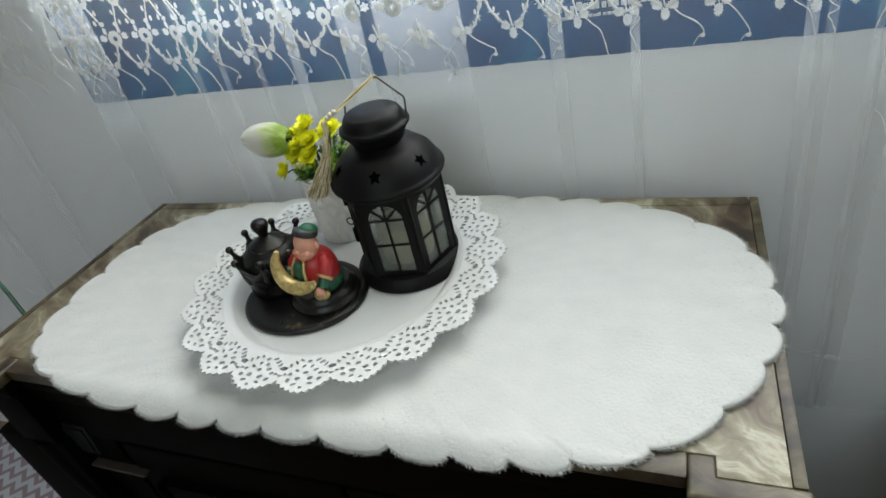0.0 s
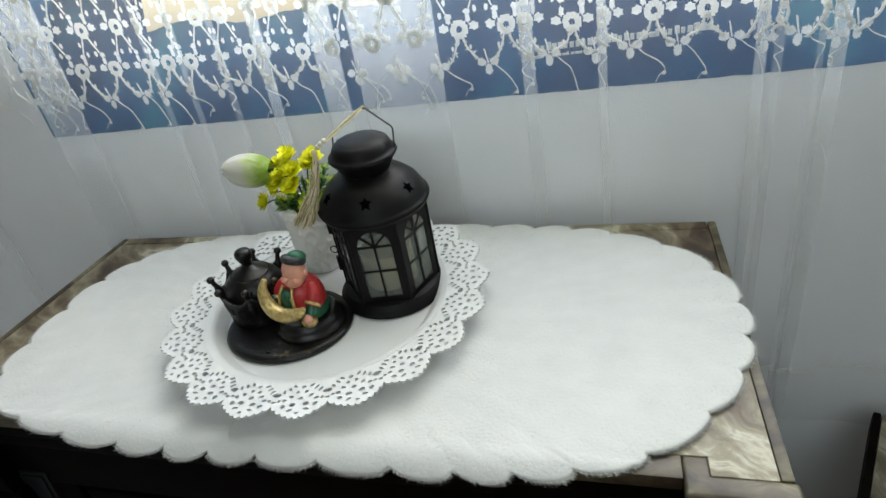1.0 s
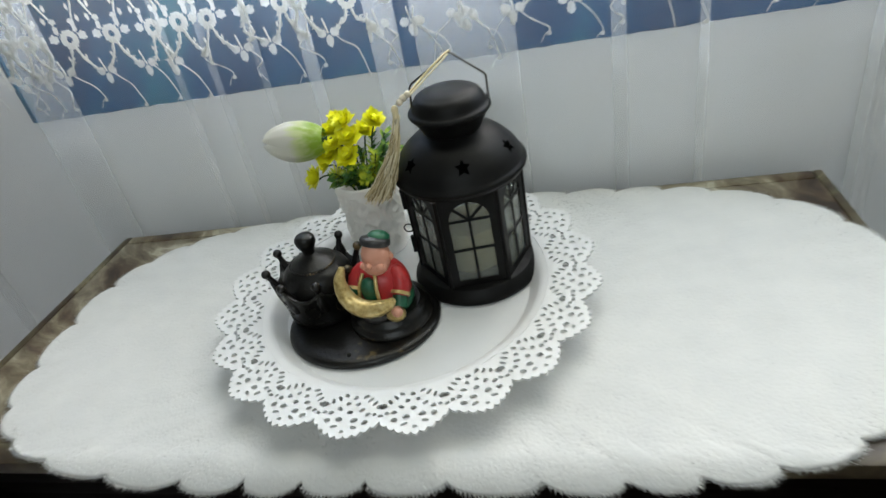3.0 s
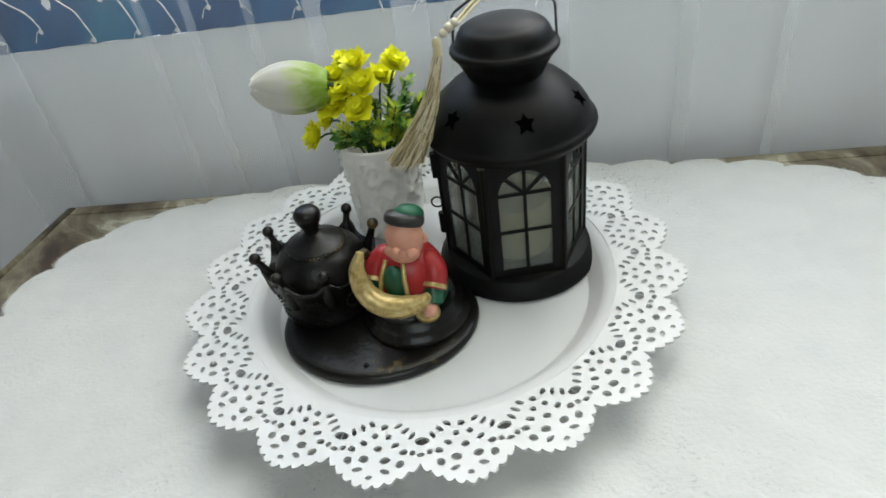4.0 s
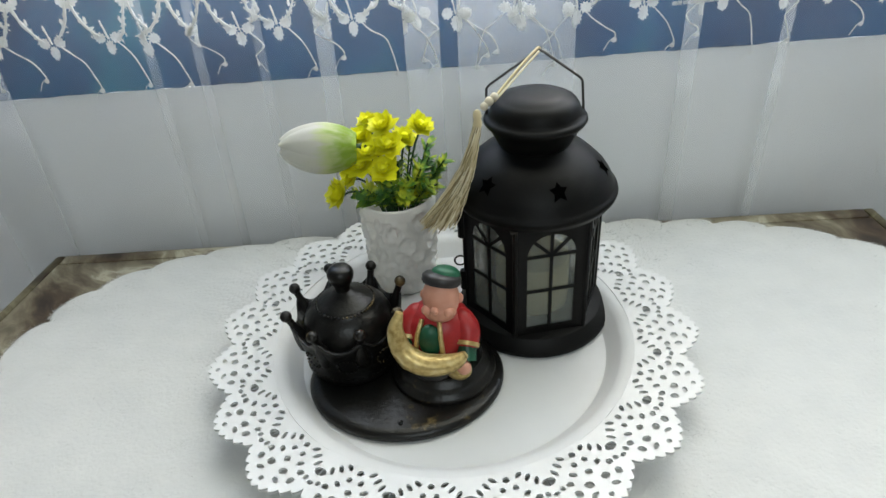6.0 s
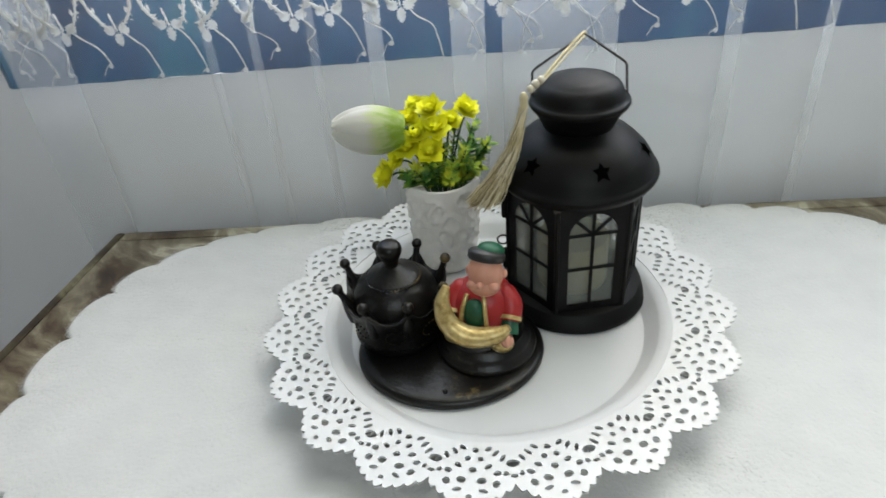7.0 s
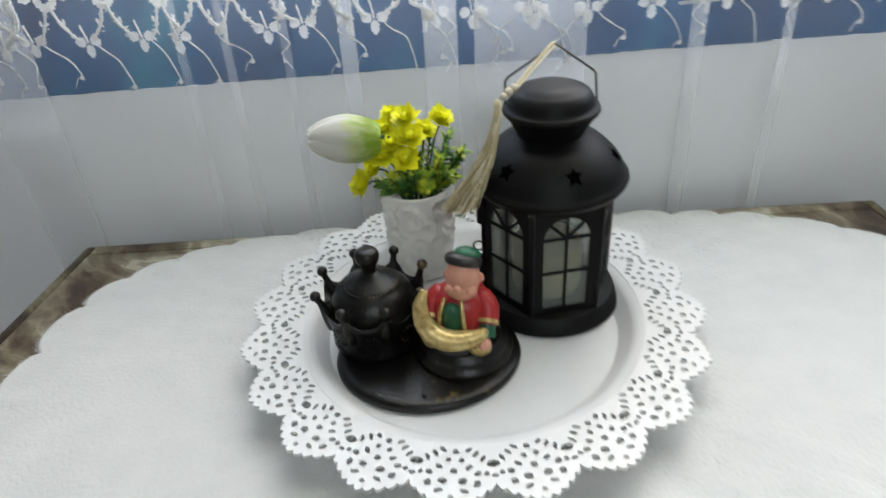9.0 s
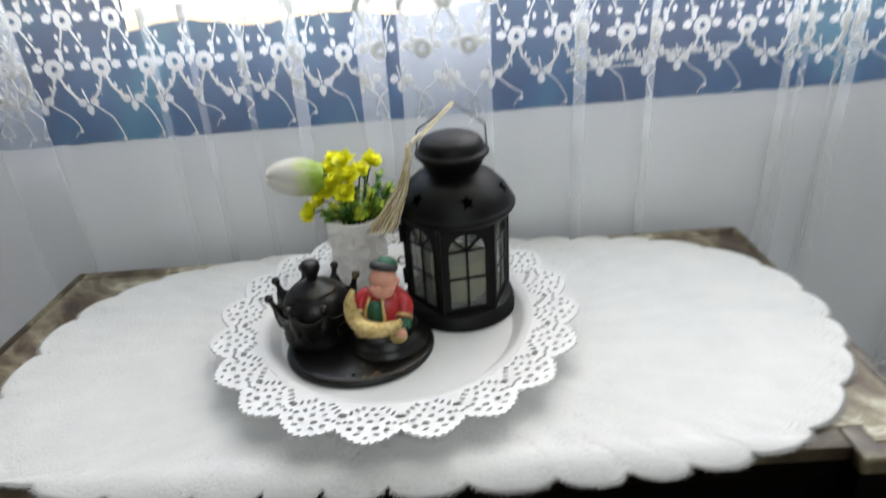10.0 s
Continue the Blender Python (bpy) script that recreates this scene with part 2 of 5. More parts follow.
def rug_weave():
    m, nt, b = mat("zigzag_rug")
    tc = nt.nodes.new("ShaderNodeTexCoord")
    sp = nt.nodes.new("ShaderNodeSeparateXYZ")
    nt.links.new(tc.outputs["Object"], sp.inputs[0])

    def calc(op, a, v, second=None):
        n = nt.nodes.new("ShaderNodeMath")
        n.operation = op
        nt.links.new(a, n.inputs[0])
        if second:
            nt.links.new(second, n.inputs[1])
        else:
            n.inputs[1].default_value = v
        return n.outputs[0]

    zig = calc("PINGPONG", sp.outputs[0], 0.022)
    s = calc("ADD", sp.outputs[1], 0, zig)
    s = calc("PINGPONG", s, 0.018)
    n1 = node(nt, "ShaderNodeTexNoise", Scale=500.0, Detail=3.0)
    nt.links.new(tc.outputs["Object"], n1.inputs["Vector"])
    nt.links.new(ramp(nt, calc("MULTIPLY", s, 1 / 0.018), [(0.42, (0.36, 0.27, 0.31)), (0.5, (0.62, 0.64, 0.7))]), b.inputs["Base Color"])
    b.inputs["Roughness"].default_value = 0.95
    bump(nt, b, n1.outputs[0], 0.6, 0.002)
    return m


M_RUG = rug_weave()

# ---- mesh helpers ----
ORIGIN = {}


def mesh_of(name, bm, materials, smooth=True, angle=40):
    me = bpy.data.meshes.new(name)
    bmesh.ops.recalc_face_normals(bm, faces=bm.faces[:])
    bm.to_mesh(me)
    bm.free()
    for m in materials if isinstance(materials, (list, tuple)) else [materials]:
        me.materials.append(m)
    if smooth:
        me.polygons.foreach_set("use_smooth", [True] * len(me.polygons))
        me.set_sharp_from_angle(angle=radians(angle))
    return me


def thing(name, at, label, category, group="", kind=""):
    """An Empty at a thing's base, that carries its parts."""
    ob = new(name)
    ob.empty_display_size = 0.02
    ob.location = at
    ORIGIN[ob] = Vector(at)
    return tagged(ob, label, category, group, kind)


def part(name, bm, material, parent, label="", smooth=True, angle=40):
    """Links a bmesh in world metres as one mesh object under a thing or part."""
    o = ORIGIN[parent]
    bmesh.ops.translate(bm, verts=bm.verts[:], vec=-o)
    ob = new(name, mesh_of(name, bm, material, smooth, angle))
    ob.parent = parent
    ORIGIN[ob] = o
    return tagged(ob, label)


def solid(name, bm, material, at, label="", category="", kind="", smooth=True, angle=40):
    """One mesh as a thing or a piece of the setting, with its origin at its base."""
    bmesh.ops.translate(bm, verts=bm.verts[:], vec=-Vector(at))
    ob = new(name, mesh_of(name, bm, material, smooth, angle))
    ob.location = at
    ORIGIN[ob] = Vector(at)
    return tagged(ob, label, category, "", kind)


def box(bm, x0, x1, y0, y1, z0, z1, bevel=0.0, mi=0):
    vs = [bm.verts.new((x, y, z)) for x in (x0, x1) for y in (y0, y1) for z in (z0, z1)]
    fs = [bm.faces.new([vs[i] for i in q]) for q in ((0, 1, 3, 2), (4, 6, 7, 5), (0, 4, 5, 1), (2, 3, 7, 6), (0, 2, 6, 4), (1, 5, 7, 3))]
    for f in fs:
        f.material_index = mi
    if bevel:
        es = list({e for f in fs for e in f.edges})
        bmesh.ops.bevel(bm, geom=es, offset=bevel, segments=2, affect="EDGES", profile=0.6)
    return vs


def lathe(bm, profile, at, n=48, squash=1.0, mi=0, wobble=None):
    """Turns (radius, height) pairs round a vertical axis at at."""
    rings = []
    for r, z in profile:
        if r < 1e-6:
            rings.append([bm.verts.new((at[0], at[1], at[2] + z))])
            continue
        ring = []
        for k in range(n):
            a = 2 * math.pi * k / n
            rr = r + (wobble(a, z) if wobble else 0)
            ring.append(bm.verts.new((at[0] + rr * math.cos(a), at[1] + squash * rr * math.sin(a), at[2] + z)))
        rings.append(ring)
    for a, b in zip(rings, rings[1:]):
        for k in range(n):
            j = (k + 1) % n
            vs = [a[k % len(a)], a[j % len(a)], b[j % len(b)], b[k % len(b)]]
            vs = list(dict.fromkeys(vs))
            if len(vs) > 2:
                bm.faces.new(vs).material_index = mi
    for ring, flip in ((rings[0], True), (rings[-1], False)):
        if len(ring) > 2:
            bm.faces.new(ring[::-1] if flip else ring).material_index = mi


def tube(bm, points, radius, n=6, mi=0, ends=True):
    """A round rod along points; radius is a number or one for each point."""
    pts = [Vector(p) for p in points]
    rad = radius if isinstance(radius, (list, tuple)) else [radius] * len(pts)
    rings, side = [], None
    for i, p in enumerate(pts):
        d = (pts[min(i + 1, len(pts) - 1)] - pts[max(i - 1, 0)]).normalized()
        if side is None:
            side = d.orthogonal().normalized()
        side = (side - d * side.dot(d)).normalized()
        up = d.cross(side)
        rings.append([bm.verts.new(p + rad[i] * (math.cos(2 * math.pi * k / n) * side + math.sin(2 * math.pi * k / n) * up)) for k in range(n)])
    for a, b in zip(rings, rings[1:]):
        for k in range(n):
            bm.faces.new((a[k], a[(k + 1) % n], b[(k + 1) % n], b[k])).material_index = mi
    if ends:
        bm.faces.new(rings[0][::-1]).material_index = mi
        bm.faces.new(rings[-1]).material_index = mi


def ball(bm, at, r, nu=12, nv=8, mi=0, turn=None):
    """An ellipsoid; r is a number or three."""
    r = Vector(r if isinstance(r, (list, tuple)) else (r, r, r))
    turn = turn or Matrix.Identity(3)
    rows = []
    for i in range(nv + 1):
        th = math.pi * i / nv
        m = 1 if i in (0, nv) else nu
        rows.append([bm.verts.new(Vector(at) + turn @ Vector((r.x * math.sin(th) * math.cos(2 * math.pi * k / nu), r.y * math.sin(th) * math.sin(2 * math.pi * k / nu), r.z * math.cos(th)))) for k in range(m)])
    for a, b in zip(rows, rows[1:]):
        for k in range(nu):
            j = (k + 1) % nu
            vs = list(dict.fromkeys([a[k % len(a)], b[k % len(b)], b[j % len(b)], a[j % len(a)]]))
            bm.faces.new(vs).material_index = mi


def smooth_path(points, steps=6):
    """Catmull-Rom through points."""
    p = [Vector(q) for q in points]
    p = [2 * p[0] - p[1], *p, 2 * p[-1] - p[-2]]
    out = []
    for a, b, c, d in zip(p, p[1:], p[2:], p[3:]):
        for k in range(steps):
            t = k / steps
            out.append(0.5 * ((2 * b) + (c - a) * t + (2 * a - 5 * b + 4 * c - d) * t * t + (3 * b - a - 3 * c + d) * t ** 3))
    return [*out, p[-2]]


def flat_with_holes(outline, holes):
    """Triangles of a flat outline with holes: (points, faces)."""
    pts, faces = [], []
    for loop in (outline, *holes):
        faces.append(list(range(len(pts), len(pts) + len(loop))))
        pts += [Vector(p) for p in loop]
    v, _, f, *_ = geometry.delaunay_2d_cdt(pts, [], faces, 0, 1e-7)

    def inside(c, loop):
        odd = False
        for (ax, ay), (bx, by) in zip(loop, (*loop[1:], loop[0])):
            if (ay > c.y) != (by > c.y) and c.x < ax + (c.y - ay) / (by - ay) * (bx - ax):
                odd = not odd
        return odd

    kept = []
    for t in f:
        c = (v[t[0]] + v[t[1]] + v[t[2]]) / 3
        if inside(c, outline) and not any(inside(c, h) for h in holes):
            kept.append(t)
    return v, kept


def plate_from(bm, v, f, top, bottom, mi=0):
    """Gives a flat triangulation thickness; top and bottom map (u, v) to space."""
    a = [bm.verts.new(top(p)) for p in v]
    b = [bm.verts.new(bottom(p)) for p in v]
    count = {}
    for t in f:
        for i, j in zip(t, (*t[1:], t[0])):
            count[(i, j)] = 1
    for t in f:
        bm.faces.new([a[i] for i in t]).material_index = mi
        bm.faces.new([b[i] for i in reversed(t)]).material_index = mi
    for i, j in count:
        if (j, i) not in count:
            bm.faces.new((a[j], a[i], b[i], b[j])).material_index = mi

# ---- the room ----
X0, X1, Y0, H = -2.2, 1.9, -3.2, 2.5
WX0, WX1, WZ1 = -0.458, 1.05, 1.95      # the window's opening


def sill(x):
    """Height of the window's lower edge, which runs slightly uphill."""
    return 0.9005 + 0.0135 * x


def window_wall():
    bm = bmesh.new()
    n = 90
    rnd = random.Random(4)
    y0, y1 = WALL_Y, WALL_Y + 0.2
    # below the opening, with a slightly ragged plaster edge
    edge = []
    for k in range(n + 1):
        x = WX0 + (WX1 - WX0) * k / n
        edge.append((x, sill(x) + (rnd.uniform(-0.0009, 0.0009) if 0 < k < n else 0)))
    fr = [[bm.verts.new((x, y, z)) for x, z in edge] for y in (y0, y1)]
    lo = [[bm.verts.new((x, y, 0)) for x, _ in edge] for y in (y0, y1)]
    for k in range(n):
        bm.faces.new((lo[0][k], lo[0][k + 1], fr[0][k + 1], fr[0][k]))
        bm.faces.new((lo[1][k + 1], lo[1][k], fr[1][k], fr[1][k + 1]))
        bm.faces.new((fr[0][k], fr[0][k + 1], fr[1][k + 1], fr[1][k]))
    box(bm, X0, WX0, y0, y1, 0, H)
    box(bm, WX1, X1, y0, y1, 0, H)
    box(bm, WX0, WX1, y0, y1, WZ1, H)
    return solid("wall_north", bm, M_WALL, (0, WALL_Y, 0), "pale grey plastered wall with the window opening", "wall", "structure", angle=30)


def shell():
    for name, b, m, label in (
        ("wall_west", (X0 - 0.1, X0, Y0, WALL_Y + 0.2, 0, H), M_WALL, "plain pale grey side wall of the room"),
        ("wall_east", (X1, X1 + 0.1, Y0, WALL_Y + 0.2, 0, H), M_WALL, "plain pale grey side wall of the room"),
        ("wall_south", (X0 - 0.1, X1 + 0.1, Y0 - 0.1, Y0, 0, H), M_WALL, "plain pale grey wall at the room's far end"),
        ("floor", (X0 - 0.1, X1 + 0.1, Y0 - 0.1, WALL_Y + 0.2, -0.1, 0), M_FLOOR, "brown laminate floor"),
        ("ceiling", (X0 - 0.1, X1 + 0.1, Y0 - 0.1, WALL_Y + 0.2, H, H + 0.1), M_CEIL, "plain white painted ceiling"),
    ):
        bm = bmesh.new()
        box(bm, *b)
        solid(name, bm, m, (b[0], b[2], b[4]), label, name.split("_")[0], "structure", smooth=False)


def blue_sheet():
    """The blue sheet hung in the lower part of the window, with a band of worn, unreadable white print."""
    top = thing("blue_sheet", (WX0, WALL_Y + 0.012, 0.9), "dark blue sheet covering the lower window behind the curtain", "sheet")
    bm = bmesh.new()
    nx, nz = 150, 24
    rnd = random.Random(9)
    ragged = [1.006 + 0.004 * math.sin(9 * k / nx * 6) + rnd.uniform(-0.0012, 0.0012) + (0.028 if k > 56 else 0) + (0.045 if k < 16 else 0) for k in range(nx + 1)]
    g = []
    for k in range(nx + 1):
        x = WX0 + 0.002 + (WX1 - WX0 - 0.004) * k / nx
        z0 = sill(x) + rnd.uniform(-0.0006, 0.0006)
        g.append([bm.verts.new((x, WALL_Y - 0.0012 + 0.62 * (ragged[k] - z0) * j / nz + 0.003 * math.sin(23 * x) * j / nz + 0.002 * math.sin(61 * x + 3 * j / nz) * j / nz, z0 + (ragged[k] - z0) * j / nz)) for j in range(nz + 1)])
    for k in range(nx):
        for j in range(nz):
            bm.faces.new((g[k][j], g[k + 1][j], g[k + 1][j + 1], g[k][j + 1]))
    bmesh.ops.solidify(bm, geom=bm.faces[:], thickness=0.001)
    part("sheet", bm, M_BLUE, top)
    # print: short worn bars in two rows
    bm = bmesh.new()
    for x0, x1, z0, hgt, step in ((0.2, 0.385, 0.9425, 0.0085, 0.0062), (0.195, 0.275, 0.936, 0.0036, 0.0045)):
        x = x0
        while x < x1:
            w = step * rnd.uniform(0.55, 0.95)
            h = hgt * rnd.uniform(0.6, 1.0)
            zz = z0 + 0.03 * (x - x0)
            y = WALL_Y - 0.0012 + 0.62 * (zz - sill(x)) - 0.004
            box(bm, x, x + w, y, y + 0.0012, zz, zz + h)
            x += step
    part("worn_print", bm, M_PRINT, top, "band of worn unreadable white print", smooth=False)


def window_unit():
    """Frame and glass of the window, behind the blue sheet."""
    top = thing("window_1", (WX0, WALL_Y + 0.07, 0.9), "window with dark frame behind a sheer curtain", "window", kind="structure")
    y0, y1 = WALL_Y + 0.15, WALL_Y + 0.195
    for x0, x1, z0, z1 in ((WX0, WX0 + 0.04, 0.92, WZ1), (WX1 - 0.04, WX1, 0.92, WZ1), (WX0 + 0.04, WX1 - 0.04, 0.92, 0.96), (WX0 + 0.04, WX1 - 0.04, WZ1 - 0.04, WZ1)):
        bm = bmesh.new()
        box(bm, x0, x1, y0, y1, z0, z1, 0.003)
        part("window_frame", bm, M_DARKWOOD, top)
    bm = bmesh.new()
    box(bm, WX0 + 0.0004, WX0 + 0.004, WALL_Y - 0.001, WALL_Y + 0.148, sill(WX0) + 0.0006, WZ1 - 0.001)
    part("jamb_lining", bm, M_BLUE, top, "dark blue lining of the window's side", smooth=False)


# ---- curtain ----
CURTAIN_Y = 0.247


def curtain_path():
    """Plan of the voile from its left to its right end: soft waves, and narrow pleats laid flat over themselves."""
    # left, right, and whether the fold is a dense one
    pleats = [(-0.83, -0.80, 0), (-0.64, -0.62, 0), (-0.43, -0.372, 1), (-0.243, -0.236, 0), (-0.203, -0.196, 0), (-0.152, -0.145, 0), (-0.101, -0.088, 1), (-0.029, -0.001, 1),
              (0.014, 0.109, 1), (0.196, 0.209, 1), (0.273, 0.281, 1), (0.418, 0.428, 1), (0.434, 0.442, 0), (0.47, 0.476, 0), (0.481, 0.495, 1), (0.62, 0.65, 1), (0.78, 0.8, 1)]
    wave = lambda x: CURTAIN_Y + 0.0022 * math.sin(37 * x) + 0.0012 * math.sin(91 * x + 1)
    pts, x, dense = [], -0.95, set()
    for a, b, thick in pleats:
        while x < a - 0.004:
            pts.append((x, wave(x)))
            x += 0.006
        m, y, first = (b - a) / 6, wave(a), len(pts)
        pts += [(a + m * k, y) for k in range(7)]
        pts.append((b + 0.0005, y - 0.0006))
        pts += [(a + m * k, y - 0.0014) for k in range(6, -1, -1)]
        pts.append((a - 0.0005, y - 0.002))
        pts += [(a + m * k, y - 0.0028) for k in range(7)]
        if thick:
            dense.update(range(first, len(pts) - 1))
        x = b + 0.004
    while x < 0.98:
        pts.append((x, wave(x)))
        x += 0.006
    return pts, dense


CPATH, CDENSE = curtain_path()
CLEN = [0.0]
for (ax, ay), (bx, by) in zip(CPATH, CPATH[1:]):
    CLEN.append(CLEN[-1] + math.hypot(bx - ax, by - ay))


def sway(x, z):
    """The pleats spread and lean a little towards the hem."""
    d = max(0.0, 1.0 - z)
    return x + d * (0.02 * math.sin(5 * x) + 0.03 * max(0, x - 0.3) - 0.01)


def on_curtain(s, z, off=0.0):
    s = min(max(s, 0), CLEN[-1] - 1e-6)
    k = int(np.searchsorted(CLEN, s, side="right")) - 1
    k = min(k, len(CPATH) - 2)
    t = (s - CLEN[k]) / max(1e-9, CLEN[k + 1] - CLEN[k])
    x = CPATH[k][0] + t * (CPATH[k + 1][0] - CPATH[k][0])
    y = CPATH[k][1] + t * (CPATH[k + 1][1] - CPATH[k][1])
    return Vector((sway(x, z), y - off, z))


def curtain():
    top = thing("sheer_curtain", (0, CURTAIN_Y, 0.43), "white sheer voile curtain embroidered with flower trails", "curtain")
    bm = bmesh.new()
    zs = [0.43, 0.5, 0.6, 0.7, 0.78, 0.86, 0.92, 0.98, 1.04, 1.12, 1.3, 1.6, 2.0, 2.3]
    g = [[bm.verts.new((sway(x, z), y, z)) for z in zs] for x, y in CPATH]
    for k, (a, b) in enumerate(zip(g, g[1:])):
        for j in range(len(zs) - 1):
            bm.faces.new((a[j], b[j], b[j + 1], a[j + 1])).material_index = k in CDENSE
    part("voile", bm, [M_VOILE, M_PLEAT], top)

    # embroidery: thick soft thread lying on the voile
    bm = bmesh.new()
    rnd = random.Random(21)

    def blob(s, z, rs, rz, h=0.0014, n=11):
        c = bm.verts.new(on_curtain(s, z, h))
        ring = []
        for k in range(n * 2):
            a = math.pi * k / n
            q = rnd.uniform(0.9, 1.15) if k % 2 else rnd.uniform(0.68, 0.85)
            ring.append(bm.verts.new(on_curtain(s + q * rs * math.cos(a), z + q * rz * math.sin(a), 0.0004)))
        for k in range(len(ring)):
            bm.faces.new((c, ring[k], ring[(k + 1) % len(ring)]))

    def thread(pts, r):
        path = smooth_path([(s, 0, z) for s, z in pts], 5)
        path = [on_curtain(p.x + rnd.uniform(-0.0002, 0.0002), p.z, 0.0006) for p in path]
        if all((b - a).length > 1e-6 for a, b in zip(path, path[1:])):
            tube(bm, path, [r * rnd.uniform(0.7, 1.25) for _ in path], 4, ends=False)
            if r > 0.001:
                for p in path:
                    for _ in range(3):
                        q = p + Vector((rnd.gauss(0, 0.0013), -0.0002, rnd.gauss(0, 0.0013)))
                        d = Vector((rnd.gauss(0, 0.0012), 0, rnd.gauss(0, 0.0012)))
                        n = Vector((d.z, 0, -d.x)) * 0.35
                        bm.faces.new([bm.verts.new(v) for v in (q - d, q + n, q + d, q - n)])

    def flower(s, z, r):
        for k in range(11):
            a = 2 * math.pi * k / 11 + 0.2
            blob(s + 0.68 * r * math.cos(a), z + 0.72 * r * math.sin(a), 0.44 * r, 0.44 * r, 0.0012, 4)
        for sg in (-1, 1):
            blob(s + sg * 1.7 * r, z + 0.25 * r, 0.62 * r, 0.55 * r, 0.0014, 6)
            blob(s + sg * 1.1 * r, z + 1.15 * r, 0.32 * r, 0.6 * r, 0.0012, 6)

    def pendant(s, z):
        for sg in (-1, 1):
            blob(s + sg * 0.0068, z + 0.001, 0.0054, 0.0048)
        blob(s, z - 0.007, 0.0044, 0.0066)
        thread([(s, z), (s - 0.0015, z + 0.008), (s - 0.003, z + 0.015)], 0.0009)

    step = 0.0485
    count = int(CLEN[-1] / step)
    for k in range(count):
        s = 0.012 + k * step
        j = lambda a: rnd.uniform(-a, a)
        zf, zp = 0.982 + j(0.003), 0.9475 + j(0.004)
        flower(s, zf, 0.0092)
        sp, zq = s + step / 2 + j(0.003), zp
        pendant(sp, zq)
        # swags from the flower to the drops on both sides, with little buds
        flat_fold = -0.01 < on_curtain(s, 1.0).x < 0.118
        for sg, t in () if flat_fold else ((1, sp), (-1, sp - step)):
            thread([(s + sg * 0.002, zf - 0.006), (s + sg * 0.006, zf - 0.019), (t - sg * 0.011, zq + 0.006), (t - sg * 0.006, zq + 0.002)], 0.0013)
            blob(s + sg * 0.0095, zf - 0.019, 0.0015, 0.0032, 0.001, 5)
        # a trailing thread with a small knot at its end
        e = sp + 0.03 + j(0.005)
        ze = 0.913 + j(0.009)
        thread([(sp + 0.006, zq - 0.001), (sp + 0.014, zq - 0.009), (e - 0.006, zq - 0.017), (e, ze + 0.005), (e + 0.001, ze)], 0.0006)
        blob(e, ze - 0.001, 0.0026, 0.0024, 0.001, 6)
        thread([(e, ze), (e - 0.004, ze - 0.002), (e - 0.008, ze - 0.009)], 0.00035)
        # upper trails
        for row in range(1, 4):
            z2 = zf + 0.047 * row
            off = step / 2 if row % 2 else 0
            flower(s + off, z2, 0.0092)
            for sg in (-1, 1):
                thread([(s + off + sg * 0.003, z2 - 0.006), (s + off + sg * 0.009, z2 - 0.02), (s + off + sg * 0.012, z2 - 0.027)], 0.001)
                blob(s + off + sg * 0.012, z2 - 0.016, 0.0022, 0.004, 0.001, 5)
                blob(s + off + sg * 0.006, z2 - 0.028, 0.0024, 0.004, 0.001, 5)
                blob(s + off + sg * 0.0145, z2 - 0.03, 0.0042, 0.0036, 0.0012, 5)
        # thin stray threads lower down
        if k % 2 == 0 and on_curtain(s, 0.8).x > 0.36:
            zl = 0.8 + j(0.05)
            thread([(s, zl), (s + 0.012, zl - 0.012), (s + 0.02, zl - 0.035), (s + 0.035, zl - 0.05)], 0.0003)
            blob(s + 0.0355, zl - 0.051, 0.002, 0.0015, 0.0008, 5)
        # sprigs along the hem
        zh = 0.525 + 0.008 * math.sin(k * 1.7)
        thread([(s, zh), (s + 0.012, zh + 0.006), (s + 0.03, zh - 0.004), (s + step, zh + 0.002)], 0.0006)
        for q in range(5):
            blob(s + 0.004 + 0.009 * q, zh + j(0.008), 0.0028, 0.0024, 0.0008, 5)
    part("embroidery", bm, M_THREAD, top, "raised white floral embroidery", smooth=False)


# ---- console table ----
BL, BR, FR, FL = (-0.389, 0.228), (0.396, 0.241), (0.404, -0.107), (-0.413, -0.098)


def quad_at(u, v):
    """Plan place on the console's top: u across from left, v from front to back."""
    a = [FL[i] + (FR[i] - FL[i]) * u for i in (0, 1)]
    b = [BL[i] + (BR[i] - BL[i]) * u for i in (0, 1)]
    return a[0] + (b[0] - a[0]) * v, a[1] + (b[1] - a[1]) * v


def slab(bm, u0, u1, v0, v1, z0, z1, bevel=0.002, mi=0):
    c = [quad_at(u, v) for u, v in ((u0, v0), (u1, v0), (u1, v1), (u0, v1))]
    lo = [bm.verts.new((x, y, z0)) for x, y in c]
    hi = [bm.verts.new((x, y, z1)) for x, y in c]
    fs = [bm.faces.new(lo[::-1]), bm.faces.new(hi)] + [bm.faces.new((lo[i], lo[(i + 1) % 4], hi[(i + 1) % 4], hi[i])) for i in range(4)]
    if bevel:
        bmesh.ops.bevel(bm, geom=list({e for f in fs for e in f.edges}), offset=bevel, segments=2, affect="EDGES", profile=0.6)


